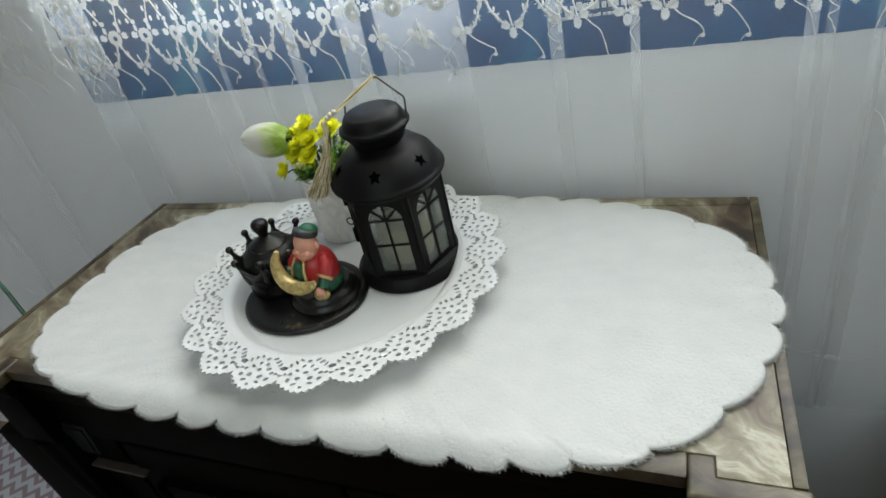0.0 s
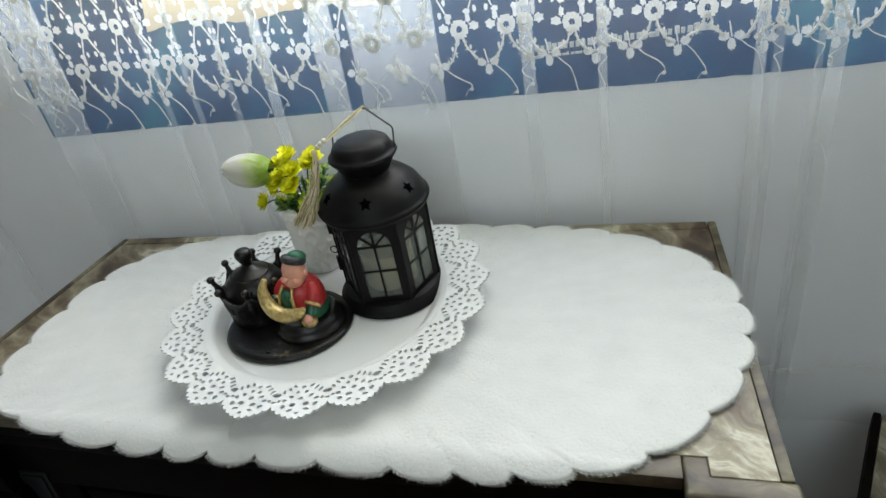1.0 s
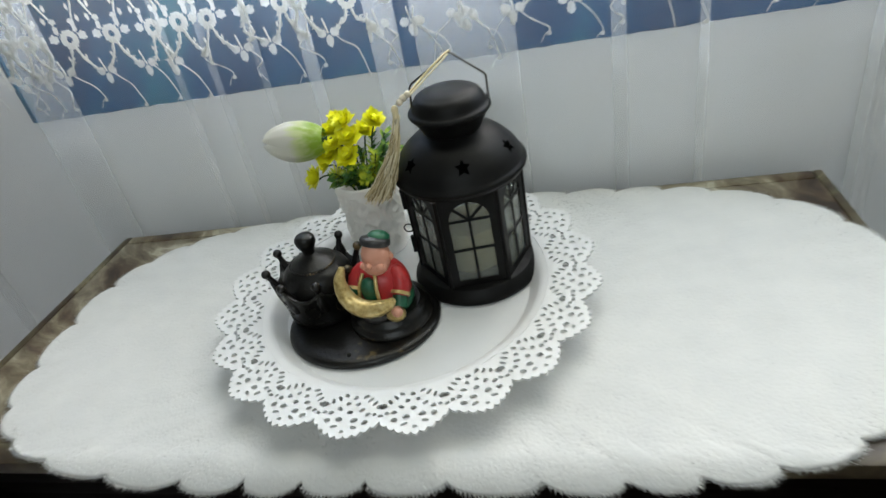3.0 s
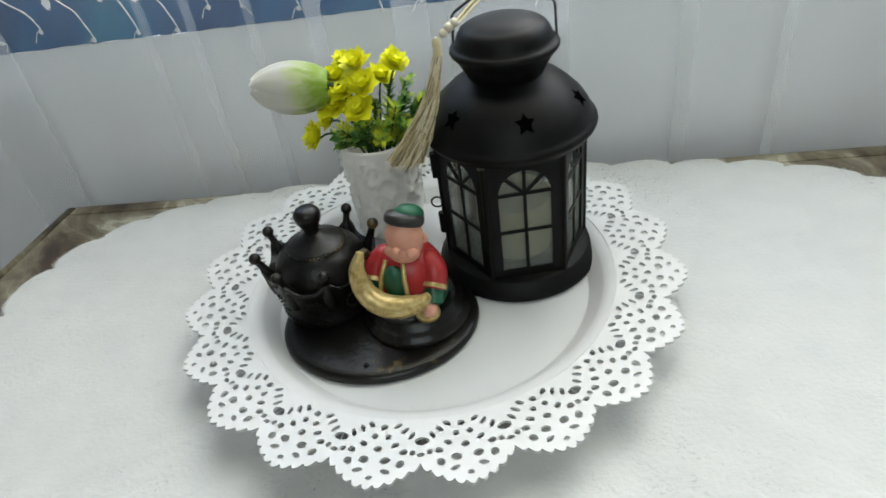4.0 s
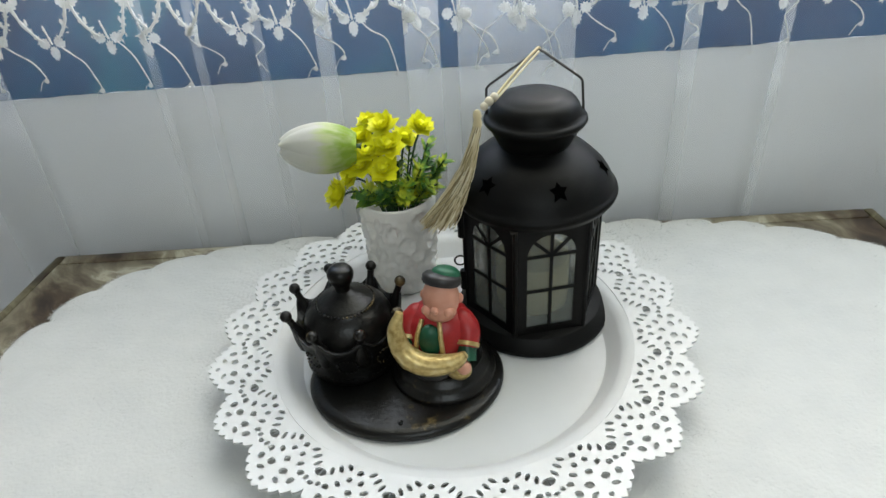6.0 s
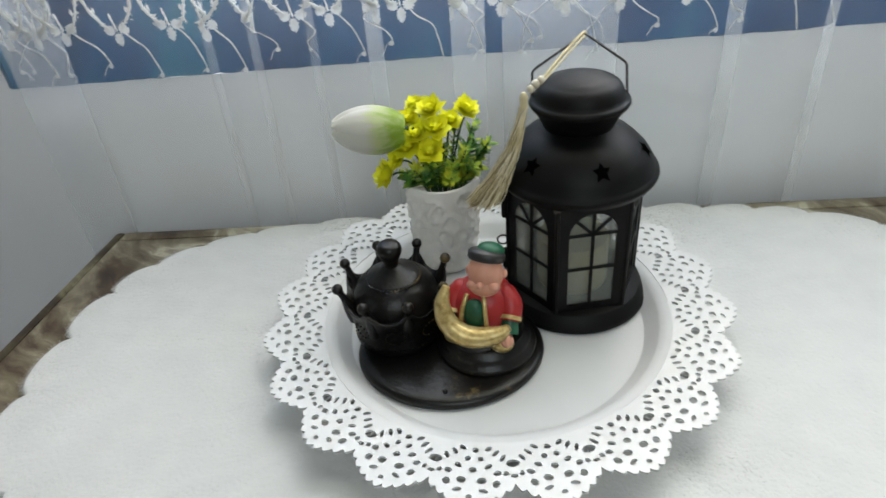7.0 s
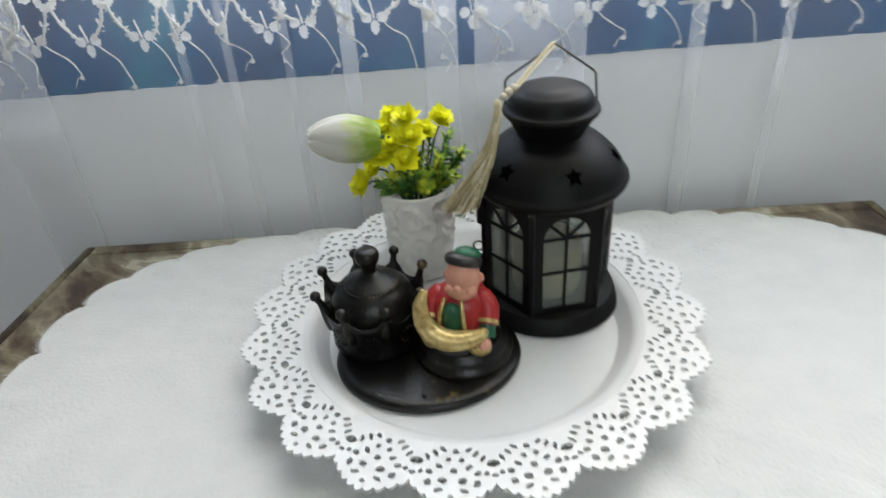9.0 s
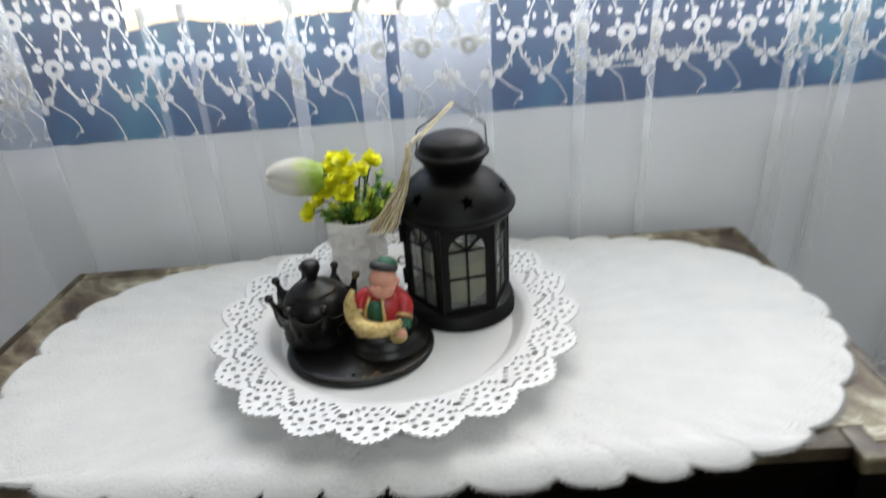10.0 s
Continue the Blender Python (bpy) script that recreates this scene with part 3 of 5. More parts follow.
def prism(bm, outline, z0, z1, bevel):
    """Upright slab on an outline of (u, v) places, its edges rounded."""
    c = [quad_at(u, v) for u, v in outline]
    lo = [bm.verts.new((x, y, z0)) for x, y in c]
    hi = [bm.verts.new((x, y, z1)) for x, y in c]
    n = len(c)
    fs = [bm.faces.new(lo[::-1]), bm.faces.new(hi)] + [bm.faces.new((lo[i], lo[(i + 1) % n], hi[(i + 1) % n], hi[i])) for i in range(n)]
    bmesh.ops.recalc_face_normals(bm, faces=fs)
    bmesh.ops.bevel(bm, geom=list({e for f in fs for e in f.edges}), offset=bevel, segments=3, affect="EDGES", profile=0.5)


def console():
    top = thing("console_table", (0, 0.06, 0), "dark console table with a marbled brown and grey wooden top", "console table")
    bm = bmesh.new()
    prism(bm, [(0.012, 0.023), (0.066, 0.023), (0.066, 0.07), (0.934, 0.07), (0.934, 0.023), (0.988, 0.023), (0.988, 0.955), (0.012, 0.955)], TOP - 0.013, TOP - 0.0008, 0.0006)
    part("top_panel", bm, M_BOARD, top, "streaked grey-brown wood-print panel")
    for u0, u1, v0, v1 in ((0.0, 0.012, 0.023, 1.0), (0.988, 1.0, 0.023, 1.0), (0.012, 0.988, 0.955, 1.0), (0.088, 0.912, 0.008, 0.07)):
        bm = bmesh.new()
        slab(bm, u0 + 0.0003, u1 - 0.0003, v0 + 0.0005, v1 - 0.0005, TOP - 0.014, TOP, 0.0025)
        if v0 > 0.9:
            part("top_border", bm, M_BOARD, top)
        else:
            part("top_border", bm, M_BORDER, top, "olive-brown wooden edge strip")
    for sg, off in ((1, 0.0), (-1, 1.0)):
        bm = bmesh.new()
        c = [(0.0885, 0.069), (0.0657, 0.069), (0.0657, 0.0225), (-0.002, 0.0225), (-0.002, -0.03), (0.0885, -0.03)]
        c = [(u, v) for u, v in c][::-1] if sg > 0 else [(1 - u, v) for u, v in c]
        prism(bm, c, TOP - 0.015, TOP + 0.0004, 0.003)
        part("corner_block", bm, M_BORDER, top, "projecting rounded corner of the top")
        # dark moulding and post under the corner
        bm = bmesh.new()
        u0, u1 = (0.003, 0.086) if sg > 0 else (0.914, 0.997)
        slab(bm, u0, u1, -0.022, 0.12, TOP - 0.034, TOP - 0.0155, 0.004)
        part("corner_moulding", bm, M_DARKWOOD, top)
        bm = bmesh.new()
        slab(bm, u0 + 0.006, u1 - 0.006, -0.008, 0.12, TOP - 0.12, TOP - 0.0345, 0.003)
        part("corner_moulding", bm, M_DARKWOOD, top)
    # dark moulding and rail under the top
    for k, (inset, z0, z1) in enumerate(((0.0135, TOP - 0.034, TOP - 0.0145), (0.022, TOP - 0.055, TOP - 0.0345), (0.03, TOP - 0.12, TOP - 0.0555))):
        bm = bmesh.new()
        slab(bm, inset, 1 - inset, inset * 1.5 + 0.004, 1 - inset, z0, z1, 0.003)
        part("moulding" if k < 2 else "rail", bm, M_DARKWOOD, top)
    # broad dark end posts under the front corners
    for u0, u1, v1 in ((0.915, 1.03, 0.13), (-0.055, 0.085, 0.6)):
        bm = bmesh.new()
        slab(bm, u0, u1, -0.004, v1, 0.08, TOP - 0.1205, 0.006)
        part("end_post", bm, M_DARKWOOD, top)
    # corner posts with a curved foot
    for u, v in ((0.045, 0.05), (0.955, 0.2), (0.045, 0.92), (0.955, 0.92)):
        x, y = quad_at(u, v)
        sg = 1 if u < 0.5 else -1
        bm = bmesh.new()
        tube(bm, smooth_path([(x, y, TOP - 0.121), (x + sg * 0.004, y, 0.56), (x + sg * 0.035, y, 0.42), (x + sg * 0.045, y, 0.22), (x + sg * 0.01, y, 0.05), (x - sg * 0.005, y, 0.0)], 5),
             [0.024] * 7 + [0.023] * 4 + [0.02] * 10 + [0.024] * 5, 10)
        part("leg", bm, M_DARKWOOD, top)
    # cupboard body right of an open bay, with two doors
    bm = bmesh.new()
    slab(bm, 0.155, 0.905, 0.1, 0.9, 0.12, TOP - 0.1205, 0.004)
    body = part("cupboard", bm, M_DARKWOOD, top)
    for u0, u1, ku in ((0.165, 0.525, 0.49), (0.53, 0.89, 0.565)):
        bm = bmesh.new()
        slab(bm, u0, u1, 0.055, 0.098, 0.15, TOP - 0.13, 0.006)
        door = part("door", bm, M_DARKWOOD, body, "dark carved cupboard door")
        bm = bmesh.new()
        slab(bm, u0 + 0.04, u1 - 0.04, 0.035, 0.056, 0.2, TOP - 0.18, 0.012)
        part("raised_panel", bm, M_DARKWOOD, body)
        bm = bmesh.new()
        kx, ky = quad_at(ku, 0.03)
        ball(bm, (kx, ky, 0.55), 0.011, 12, 8)
        part("knob", bm, M_BRONZE, body, "dull bronze knob")
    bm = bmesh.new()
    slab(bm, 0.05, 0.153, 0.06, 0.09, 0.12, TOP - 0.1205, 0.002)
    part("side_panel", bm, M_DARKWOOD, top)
    # small bevelled glass insets on the front
    for c, yf in (([(0.262, 0.668), (0.309, 0.667), (0.285, 0.618)], -0.0925), ([(-0.36, 0.648), (-0.31, 0.648), (-0.318, 0.596), (-0.376, 0.593)], -0.0848)):
        mx, mz = sum(p[0] for p in c) / len(c), sum(p[1] for p in c) / len(c)
        bm = bmesh.new()
        for k, dy in ((1.0, 0.0), (0.8, -0.002)):
            f = [bm.verts.new((mx + k * (x - mx), yf + dy, mz + k * (z_ - mz))) for x, z_ in c]
            r = [bm.verts.new((mx + k * (x - mx), yf + 0.006, mz + k * (z_ - mz))) for x, z_ in c]
            bm.faces.new(f)
            bm.faces.new(r[::-1])
            for i in range(len(c)):
                q = (i + 1) % len(c)
                bm.faces.new((f[i], f[q], r[q], r[i]))
        part("glass_inset", bm, M_GLASS, top, "grey bevelled glass inset", smooth=False)
    bm = bmesh.new()
    slab(bm, 0.05, 0.154, 0.08, 0.9, 0.575, 0.59, 0.002)
    part("shelf", bm, M_DARKWOOD, top)
    bm = bmesh.new()
    slab(bm, 0.04, 0.19, 0.028, 0.062, 0.573, 0.577, 0.001)
    part("shelf_edge", bm, M_LINE, top, "thin worn edge of the shelf")


def side_cabinet():
    """Second piece of furniture, standing at an angle beside the console."""
    at = (0.592, 0.2, 0.0)
    top = thing("side_cabinet", at, "low wooden cabinet with a marbled top and dark edge", "cabinet")
    turn = Matrix.Translation(at) @ Matrix.Rotation(radians(-22), 4, "Z")
    for name, b, m in (("cabinet_top", (0, 0.5, -0.75, 0, 0.48, 0.5), M_SIDE), ("top_edge", (-0.009, -0.0005, -0.75, 0, 0.474, 0.501), M_DARKWOOD), ("body", (0.012, 0.48, -0.73, -0.02, 0.04, 0.4795), M_DARKWOOD)):
        bm = bmesh.new()
        box(bm, *b, 0.003)
        bmesh.ops.transform(bm, matrix=turn, verts=bm.verts[:])
        part(name, bm, m, top)
    for x, y in ((0.05, -0.06), (0.44, -0.06), (0.05, -0.69), (0.44, -0.69)):
        bm = bmesh.new()
        tube(bm, [(x, y, 0.0), (x, y, 0.042)], 0.018, 10)
        bmesh.ops.transform(bm, matrix=turn, verts=bm.verts[:])
        part("foot", bm, M_DARKWOOD, top)


def rug():
    bm = bmesh.new()
    box(bm, -1.9, -0.52, -1.4, 0.24, 0.0, 0.008, 0.003)
    solid("zigzag_rug", bm, M_RUG, (-1.2, -0.58, 0), "flat woven rug with pink and white zigzags", "rug")


def cables():
    top = thing("cable", (-0.445, 0.0, 0.0), "two thin green cables hanging beside the console", "cable")
    for d in (0.0, 0.006):
        bm = bmesh.new()
        tube(bm, smooth_path([(-0.47 + d, 0.03, 1.0), (-0.455 + d, 0.01, 0.86), (-0.436 + d, 0.0, 0.79), (-0.426 + d, -0.004, 0.74), (-0.43 + d, -0.004, 0.4), (-0.44 + d, 0.0, 0.002)], 8), 0.0011, 6)
        part("wire", bm, M_WIRE, top)


# ---- tablecloth ----
CX, CY, CA, CB, CBF, LOBES = 0.028, 0.046, 0.373, 0.19, 0.164, 36
FRONT_Y = -0.091


def cloth_radius(a):
    """Scalloped rounded-rectangle outline of the cloth."""
    c, s = abs(math.cos(a)), abs(math.sin(a))
    left = math.cos(a) < 0
    b, p = (CB, 3.0) if math.sin(a) > 0 else (CBF, 3.8)
    r = ((c / (CA + 0.006 if left else CA)) ** p + (s / b) ** p) ** (-1 / p)
    if math.sin(a) < 0 and not left:
        # the front right corner is cut off at a slant
        r = (r ** -16 + ((0.745 * c + 0.667 * s) / 0.314) ** 16) ** -0.0625
    return r


def cloth_outline(n):
    """Points at even steps along the outline, each with its outward push for the scallops."""
    fine = [(2 * math.pi * k / 2400) for k in range(2401)]
    pts = [(cloth_radius(a) * math.cos(a), cloth_radius(a) * math.sin(a)) for a in fine]
    ln = [0.0]
    for p, q in zip(pts, pts[1:]):
        ln.append(ln[-1] + math.hypot(q[0] - p[0], q[1] - p[1]))
    out = []
    for k in range(n):
        s = ln[-1] * k / n
        i = int(np.searchsorted(ln, s, side="right")) - 1
        x, y = pts[i]
        ph = (k / n * LOBES + 0.15 * math.sin(7 * k / n * 6.28)) % 1.0
        push = (0.0115 + 0.003 * math.sin(5.3 * int(k / n * LOBES + 0.15 * math.sin(7 * k / n * 6.28)))) * (math.sqrt(max(0.0, 1 - (2 * ph - 1) ** 2)) - 0.75)
        r = math.hypot(x, y)
        f = 1 + push / r
        out.append((x * f, y * f))
    return out


def drape(x, y, z):
    """Lets the cloth fall softly over the console's front edge."""
    front = FRONT_Y - 0.006 * (x + 0.4) / 0.8
    if y >= front:
        return Vector((x, y, z))
    s, r = front - y, 0.034
    a = min(s / r, radians(66))
    rest = max(0.0, s - r * a)
    yy = front - r * math.sin(a) - rest * math.cos(a) - (z - TOP) * math.sin(a) * 0.8
    zz = TOP - r * (1 - math.cos(a)) - rest * math.sin(a) + (z - TOP) * math.cos(a)
    return Vector((x, yy, zz + 0.0015))


def tablecloth():
    top = thing("tablecloth", (CX, CY, TOP), "thick white plush tablecloth with scalloped edges on the console", "tablecloth")
    bm = bmesh.new()
    n = 720
    edge = cloth_outline(n)
    rings_top = [0.04, 0.12, 0.22, 0.34, 0.46, 0.56, 0.65, 0.72, 0.78, 0.83, 0.87, 0.9, 0.93, 0.955, 0.975, 0.99, 0.998]
    profile = [(f, 0.0055 - 0.0012 * max(0, f - 0.9) / 0.1) for f in rings_top] + [(1.002, 0.0036), (1.003, 0.0024), (1.0, 0.0012)] + [(f, 0.001) for f in (0.9, 0.8, 0.7, 0.5)]
    rows = []
    for f, h in profile:
        row = []
        for ex, ey in edge:
            # scallops fade towards the middle
            rr = math.hypot(ex, ey)
            base = cloth_radius(math.atan2(ey, ex))
            k = f * (base + (rr - base) * max(0.0, (f - 0.75) / 0.25)) / rr if f < 1 else f
            x, y = CX + ex * k, CY + ey * k
            up = 0.0
            if h > 0.0042:
                up = 0.0009 * noise.noise((x * 60, y * 60, 0)) + 0.0016 * noise.noise((x * 9, y * 9, 3)) + 0.0006
            row.append(bm.verts.new(drape(x, y, TOP + h + up)))
        rows.append(row)
    mid = bm.verts.new((CX, CY, TOP + 0.006))
    for k in range(n):
        bm.faces.new((mid, rows[0][k], rows[0][(k + 1) % n]))
    for a, b in zip(rows, rows[1:]):
        for k in range(n):
            j = (k + 1) % n
            bm.faces.new((a[k], b[k], b[j], a[j]))
    part("cloth", bm, M_CLOTH, top, angle=180)
    # short pile: single fibres, dense along the edge
    rnd = random.Random(5)
    vs, fs = [], []

    def fibre(p, d, w):
        sd = Vector((rnd.uniform(-1, 1), rnd.uniform(-1, 1), rnd.uniform(-1, 1))).cross(d).normalized() * w
        i = len(vs)
        vs.extend((p - sd, p + sd, p + d))
        fs.append((i, i + 1, i + 2))

    for _ in range(30000):
        k = rnd.randrange(n)
        ex, ey = edge[k]
        f = rnd.uniform(0.992, 1.004)
        p = drape(CX + ex * f, CY + ey * f, TOP + rnd.uniform(0.0012, 0.0046))
        d = Vector((ex, ey, 0)).normalized() * rnd.uniform(0.0008, 0.0042) + Vector((rnd.gauss(0, 0.001), rnd.gauss(0, 0.001), rnd.gauss(0, 0.0008)))
        fibre(p, d, 0.00016)
    for _ in range(46000):
        a, f = rnd.uniform(0, 2 * math.pi), math.sqrt(rnd.uniform(0, 0.99))
        r = cloth_radius(a) * f
        x, y = CX + r * math.cos(a), CY + r * math.sin(a)
        if math.hypot(x - PX, y - PY) < 0.1:
            continue
        p = drape(x, y, TOP + 0.0054)
        fibre(p, Vector((rnd.gauss(0.0004, 0.0011), rnd.gauss(-0.0004, 0.0011), rnd.uniform(0.0006, 0.0018))), 0.0002)
    me = bpy.data.meshes.new("nap")
    o = ORIGIN[top]
    me.from_pydata([tuple(v - o) for v in vs], [], fs)
    me.materials.append(M_FIBRE)
    pile = new("nap", me)
    pile.parent = top
    tagged(pile, "short fuzzy white pile", kind="stuff")


# ---- lace plate ----
PX, PY = -0.001, 0.068
PLATE_Z = TOP + 0.0085
N_LOBE = 20


def lace_holes():
    """Cut-outs of one lobe: (angle in lobe units, radius, half width along the circle, half width outwards, tilt)."""
    # at the seam of two lobes: a large hole where two ladders of slits meet, and a small one outside it
    h = [(0.5, 0.1405, 0.0040, 0.0027, 0), (0.5, 0.1492, 0.0021, 0.0014, 0)]
    for sg in (-1, 1):
        # ladder of slits running in from the seam towards the lobe's axis
        h += [(sg * 0.372, 0.1368, 0.0021, 0.0010, sg * -62), (sg * 0.28, 0.1332, 0.0021, 0.0010, sg * -52), (sg * 0.18, 0.1300, 0.0019, 0.0011, sg * -40)]
        # rows of seeds widening outwards
        h += [(sg * 0.085, 0.1376, 0.0013, 0.0014, 0), (sg * 0.19, 0.1428, 0.0018, 0.0012, sg * -35), (sg * 0.3, 0.1472, 0.0017, 0.0014, sg * -20),
              (sg * 0.405, 0.1476, 0.0012, 0.0013, 0), (sg * 0.118, 0.1526, 0.0021, 0.0017, sg * -15), (sg * 0.285, 0.1545, 0.0016, 0.0019, sg * 30), (sg * 0.145, 0.1592, 0.0020, 0.0011, sg * 18)]
    h += [(0.0, 0.1314, 0.0015, 0.0015, 0), (0.0, 0.1455, 0.0017, 0.0015, 0), (0.0, 0.1632, 0.0013, 0.0011, 0)]
    return h


def lace_plate():
    top = thing("lace_rim_plate", (PX, PY, PLATE_Z), "white metal plate with a pierced lace rim on the cloth", "plate")
    bm = bmesh.new()
    lathe(bm, [(0, 0.0005), (0.05, 0.0002), (0.1, 0.0), (0.109, 0.0006), (0.1205, 0.0125), (0.1262, 0.0145), (0.1262, 0.0163), (0.1225, 0.0153), (0.1188, 0.0138), (0.1168, 0.012), (0.1105, 0.0042), (0.1085, 0.0026), (0.105, 0.0019), (0.06, 0.0018), (0, 0.0018)], (PX, PY, PLATE_Z), 128)
    part("well", bm, M_PLATE, top, angle=24)
    # one lobe, then all round
    half = math.pi / N_LOBE
    outer, inner = [], []
    m = 72
    for k in range(m + 1):
        u = -0.5 + k / m
        lobe = 1 - abs(2 * u) ** 1.6
        bead = 0.0025 * abs(math.sin(math.pi * 9 * (u + 0.5)))
        outer.append((u, 0.1542 + 0.0132 * lobe + bead))
        inner.append((u, 0.1255))
    flat = lambda u, r: (r * math.sin(u * 2 * half), r * math.cos(u * 2 * half))
    outline = [flat(u, r) for u, r in inner] + [flat(u, r) for u, r in reversed(outer)]
    holes = []
    for u, r, w, d, tilt in lace_holes():
        if abs(u - 0.5) < 1e-6:
            continue
        w, d = w * 1.36, d * 1.36
        cx, cy = flat(u, r)
        t = radians(tilt) - u * 2 * half
        loop = []
        for k in range(10):
            a = 2 * math.pi * k / 10
            x, y = w * math.cos(a), d * math.sin(a)
            loop.append((cx + x * math.cos(t) - y * math.sin(t), cy + x * math.sin(t) + y * math.cos(t)))
        holes.append(loop)
    # the chain at the seam: cut half of each slit into both sides of the lobe's outline
    left, right = [], []
    for u, r, w, d, _ in lace_holes():
        if abs(u - 0.5) > 1e-6:
            continue
        for k in range(7):
            a = -math.pi / 2 + math.pi * k / 6
            rr, du = r + d * math.sin(a), w * math.cos(a) / (r * 2 * half)
            right.append((0.5 - du, rr))
            left.append((-0.5 + du, rr))
    outline = [flat(u, r) for u, r in inner] + [flat(u, r) for u, r in right] + [flat(u, r) for u, r in reversed(outer)] + [flat(u, r) for u, r in reversed(left)]
    v, f = flat_with_holes(outline, holes)
    bm = bmesh.new()
    for k in range(N_LOBE):
        turn = Matrix.Rotation(radians(12.7) + 2 * half * k, 2)

        def lift(p, drop):
            q = turn @ Vector(p)
            r = q.length
            z = 0.0163 + 0.0035 * (r - 0.1255) / 0.04 + 0.0005 * math.sin(3 * math.atan2(q.y, q.x))
            return (PX + q.x, PY + q.y, PLATE_Z + z - drop)

        plate_from(bm, v, f, lambda p: lift(p, 0), lambda p: lift(p, 0.0018))
    bmesh.ops.remove_doubles(bm, verts=bm.verts[:], dist=0.00002)
    part("lace_rim", bm, M_PLATE, top, "pierced scalloped rim", smooth=False)


# ---- lantern ----
LX, LY = 0.060, 0.104
LZ = PLATE_Z + 0.002
LFACE = -80.0


def star(r):
    return [((r if k % 2 == 0 else 0.52 * r) * math.sin(math.pi * k / 5), (r if k % 2 == 0 else 0.52 * r) * math.cos(math.pi * k / 5)) for k in range(10)]


def lantern():
    top = thing("lantern", (LX, LY, LZ), "black metal hexagonal lantern with frosted arched windows and star cut-outs", "lantern")
    z = lambda v: v - 0.7605
    bm = bmesh.new()
    lathe(bm, [(0, 0.001), (0.053, 0.0), (0.0565, 0.001), (0.0572, 0.003), (0.0565, 0.0055), (0.0535, 0.0095), (0.0515, 0.0125), (0.0505, 0.0135), (0.0, 0.0135)], (LX, LY, LZ), 72)
    part("base", bm, M_BLACK, top, angle=50)
    # panels
    apo, wide = 0.0432, 0.0485
    zb, zt = z(0.773), z(0.864)
    w, z0, zs, zm = 0.0165, z(0.7795), z(0.8385), z(0.8105)
    out = [(-wide / 2, zb), (wide / 2, zb), (wide / 2, zt), (-wide / 2, zt)]
    arch = [(-w, z0), (w, z0)] + [(w * math.cos(math.pi * k / 16), zs + w * math.sin(math.pi * k / 16)) for k in range(17)]
    v, f = flat_with_holes(out, [arch])
    for k in range(6):
        a = radians(LFACE + 60 * k)
        nrm, tan = Vector((math.cos(a), math.sin(a), 0)), Vector((-math.sin(a), math.cos(a), 0))
        spot = lambda p, d: Vector((LX, LY, LZ)) + nrm * (apo + d) + tan * p[0] + Vector((0, 0, p[1]))
        bm = bmesh.new()
        plate_from(bm, v, f, lambda p: spot(p, 0.0), lambda p: spot(p, -0.0012))

        def bar(p, q, h=0.0011):
            p, q = Vector(p), Vector(q)
            d = (q - p).normalized()
            s = Vector((-d.y, d.x)) * h
            c = [p - s, q - s, q + s, p + s]
            fr = [bm.verts.new(spot(c_, -0.0001)) for c_ in c]
            bk = [bm.verts.new(spot(c_, -0.0011)) for c_ in c]
            bm.faces.new(fr)
            bm.faces.new(bk[::-1])
            for i in range(4):
                bm.faces.new((fr[i], bk[i], bk[(i + 1) % 4], fr[(i + 1) % 4]))

        bar((0, z0), (0, zs + w))
        bar((-w, zs), (w, zs))
        bar((-w, zm), (w, zm))
        for sg in (-1, 1):
            bar((0, zs), (sg * w * 0.74, zs + w * 0.74))
        panel = part("panel", bm, M_BLACK, top, "black arched window panel", smooth=False)
        bm = bmesh.new()
        c = [(-0.0225, zb + 0.002), (0.0225, zb + 0.002), (0.0225, zt - 0.002), (-0.0225, zt - 0.002)]
        fr = [bm.verts.new(spot(p, -0.0016)) for p in c]
        bk = [bm.verts.new(spot(p, -0.0026)) for p in c]
        bm.faces.new(fr)
        bm.faces.new(bk[::-1])
        for i in range(4):
            bm.faces.new((fr[i], bk[i], bk[(i + 1) % 4], fr[(i + 1) % 4]))
        part("pane", bm, M_FROST, panel, "frosted pane", smooth=False)
        # corner bead
        e = radians(LFACE + 30 + 60 * k)
        bm = bmesh.new()
        cx, cy = LX + 0.0492 * math.cos(e), LY + 0.0492 * math.sin(e)
        tube(bm, [(cx, cy, LZ + zb), (cx, cy, LZ + zt)], 0.0019, 8)
        part("corner_post", bm, M_BLACK, top)
    # hinge and latch of the door panel
    e = radians(LFACE - 90)
    for zz, hh in ((0.835, 0.018), (0.79, 0.016)):
        bm = bmesh.new()
        cx, cy = LX + 0.0515 * math.cos(e), LY + 0.0515 * math.sin(e)
        tube(bm, [(cx, cy, zz), (cx, cy, zz + hh)], 0.0026, 8)
        part("hinge", bm, M_BLACK, top)
    bm = bmesh.new()
    e = radians(LFACE - 30)
    cx, cy = LX + 0.0515 * math.cos(e), LY + 0.0515 * math.sin(e)
    box(bm, cx - 0.0022, cx + 0.0022, cy - 0.001, cy + 0.001, 0.8605, 0.8625, 0.0003)
    part("latch", bm, M_STEEL, top, "small bright steel latch")
    bm = bmesh.new()
    e = radians(LFACE - 90)
    ring = [(LX + 0.0535 * math.cos(e) + 0.004 * math.cos(a), LY + 0.0535 * math.sin(e), 0.815 + 0.004 * math.sin(a)) for a in [2 * math.pi * k / 14 for k in range(15)]]
    tube(bm, ring, 0.0007, 6)
    part("ring", bm, M_STEEL, top)
    # roof
    bm = bmesh.new()
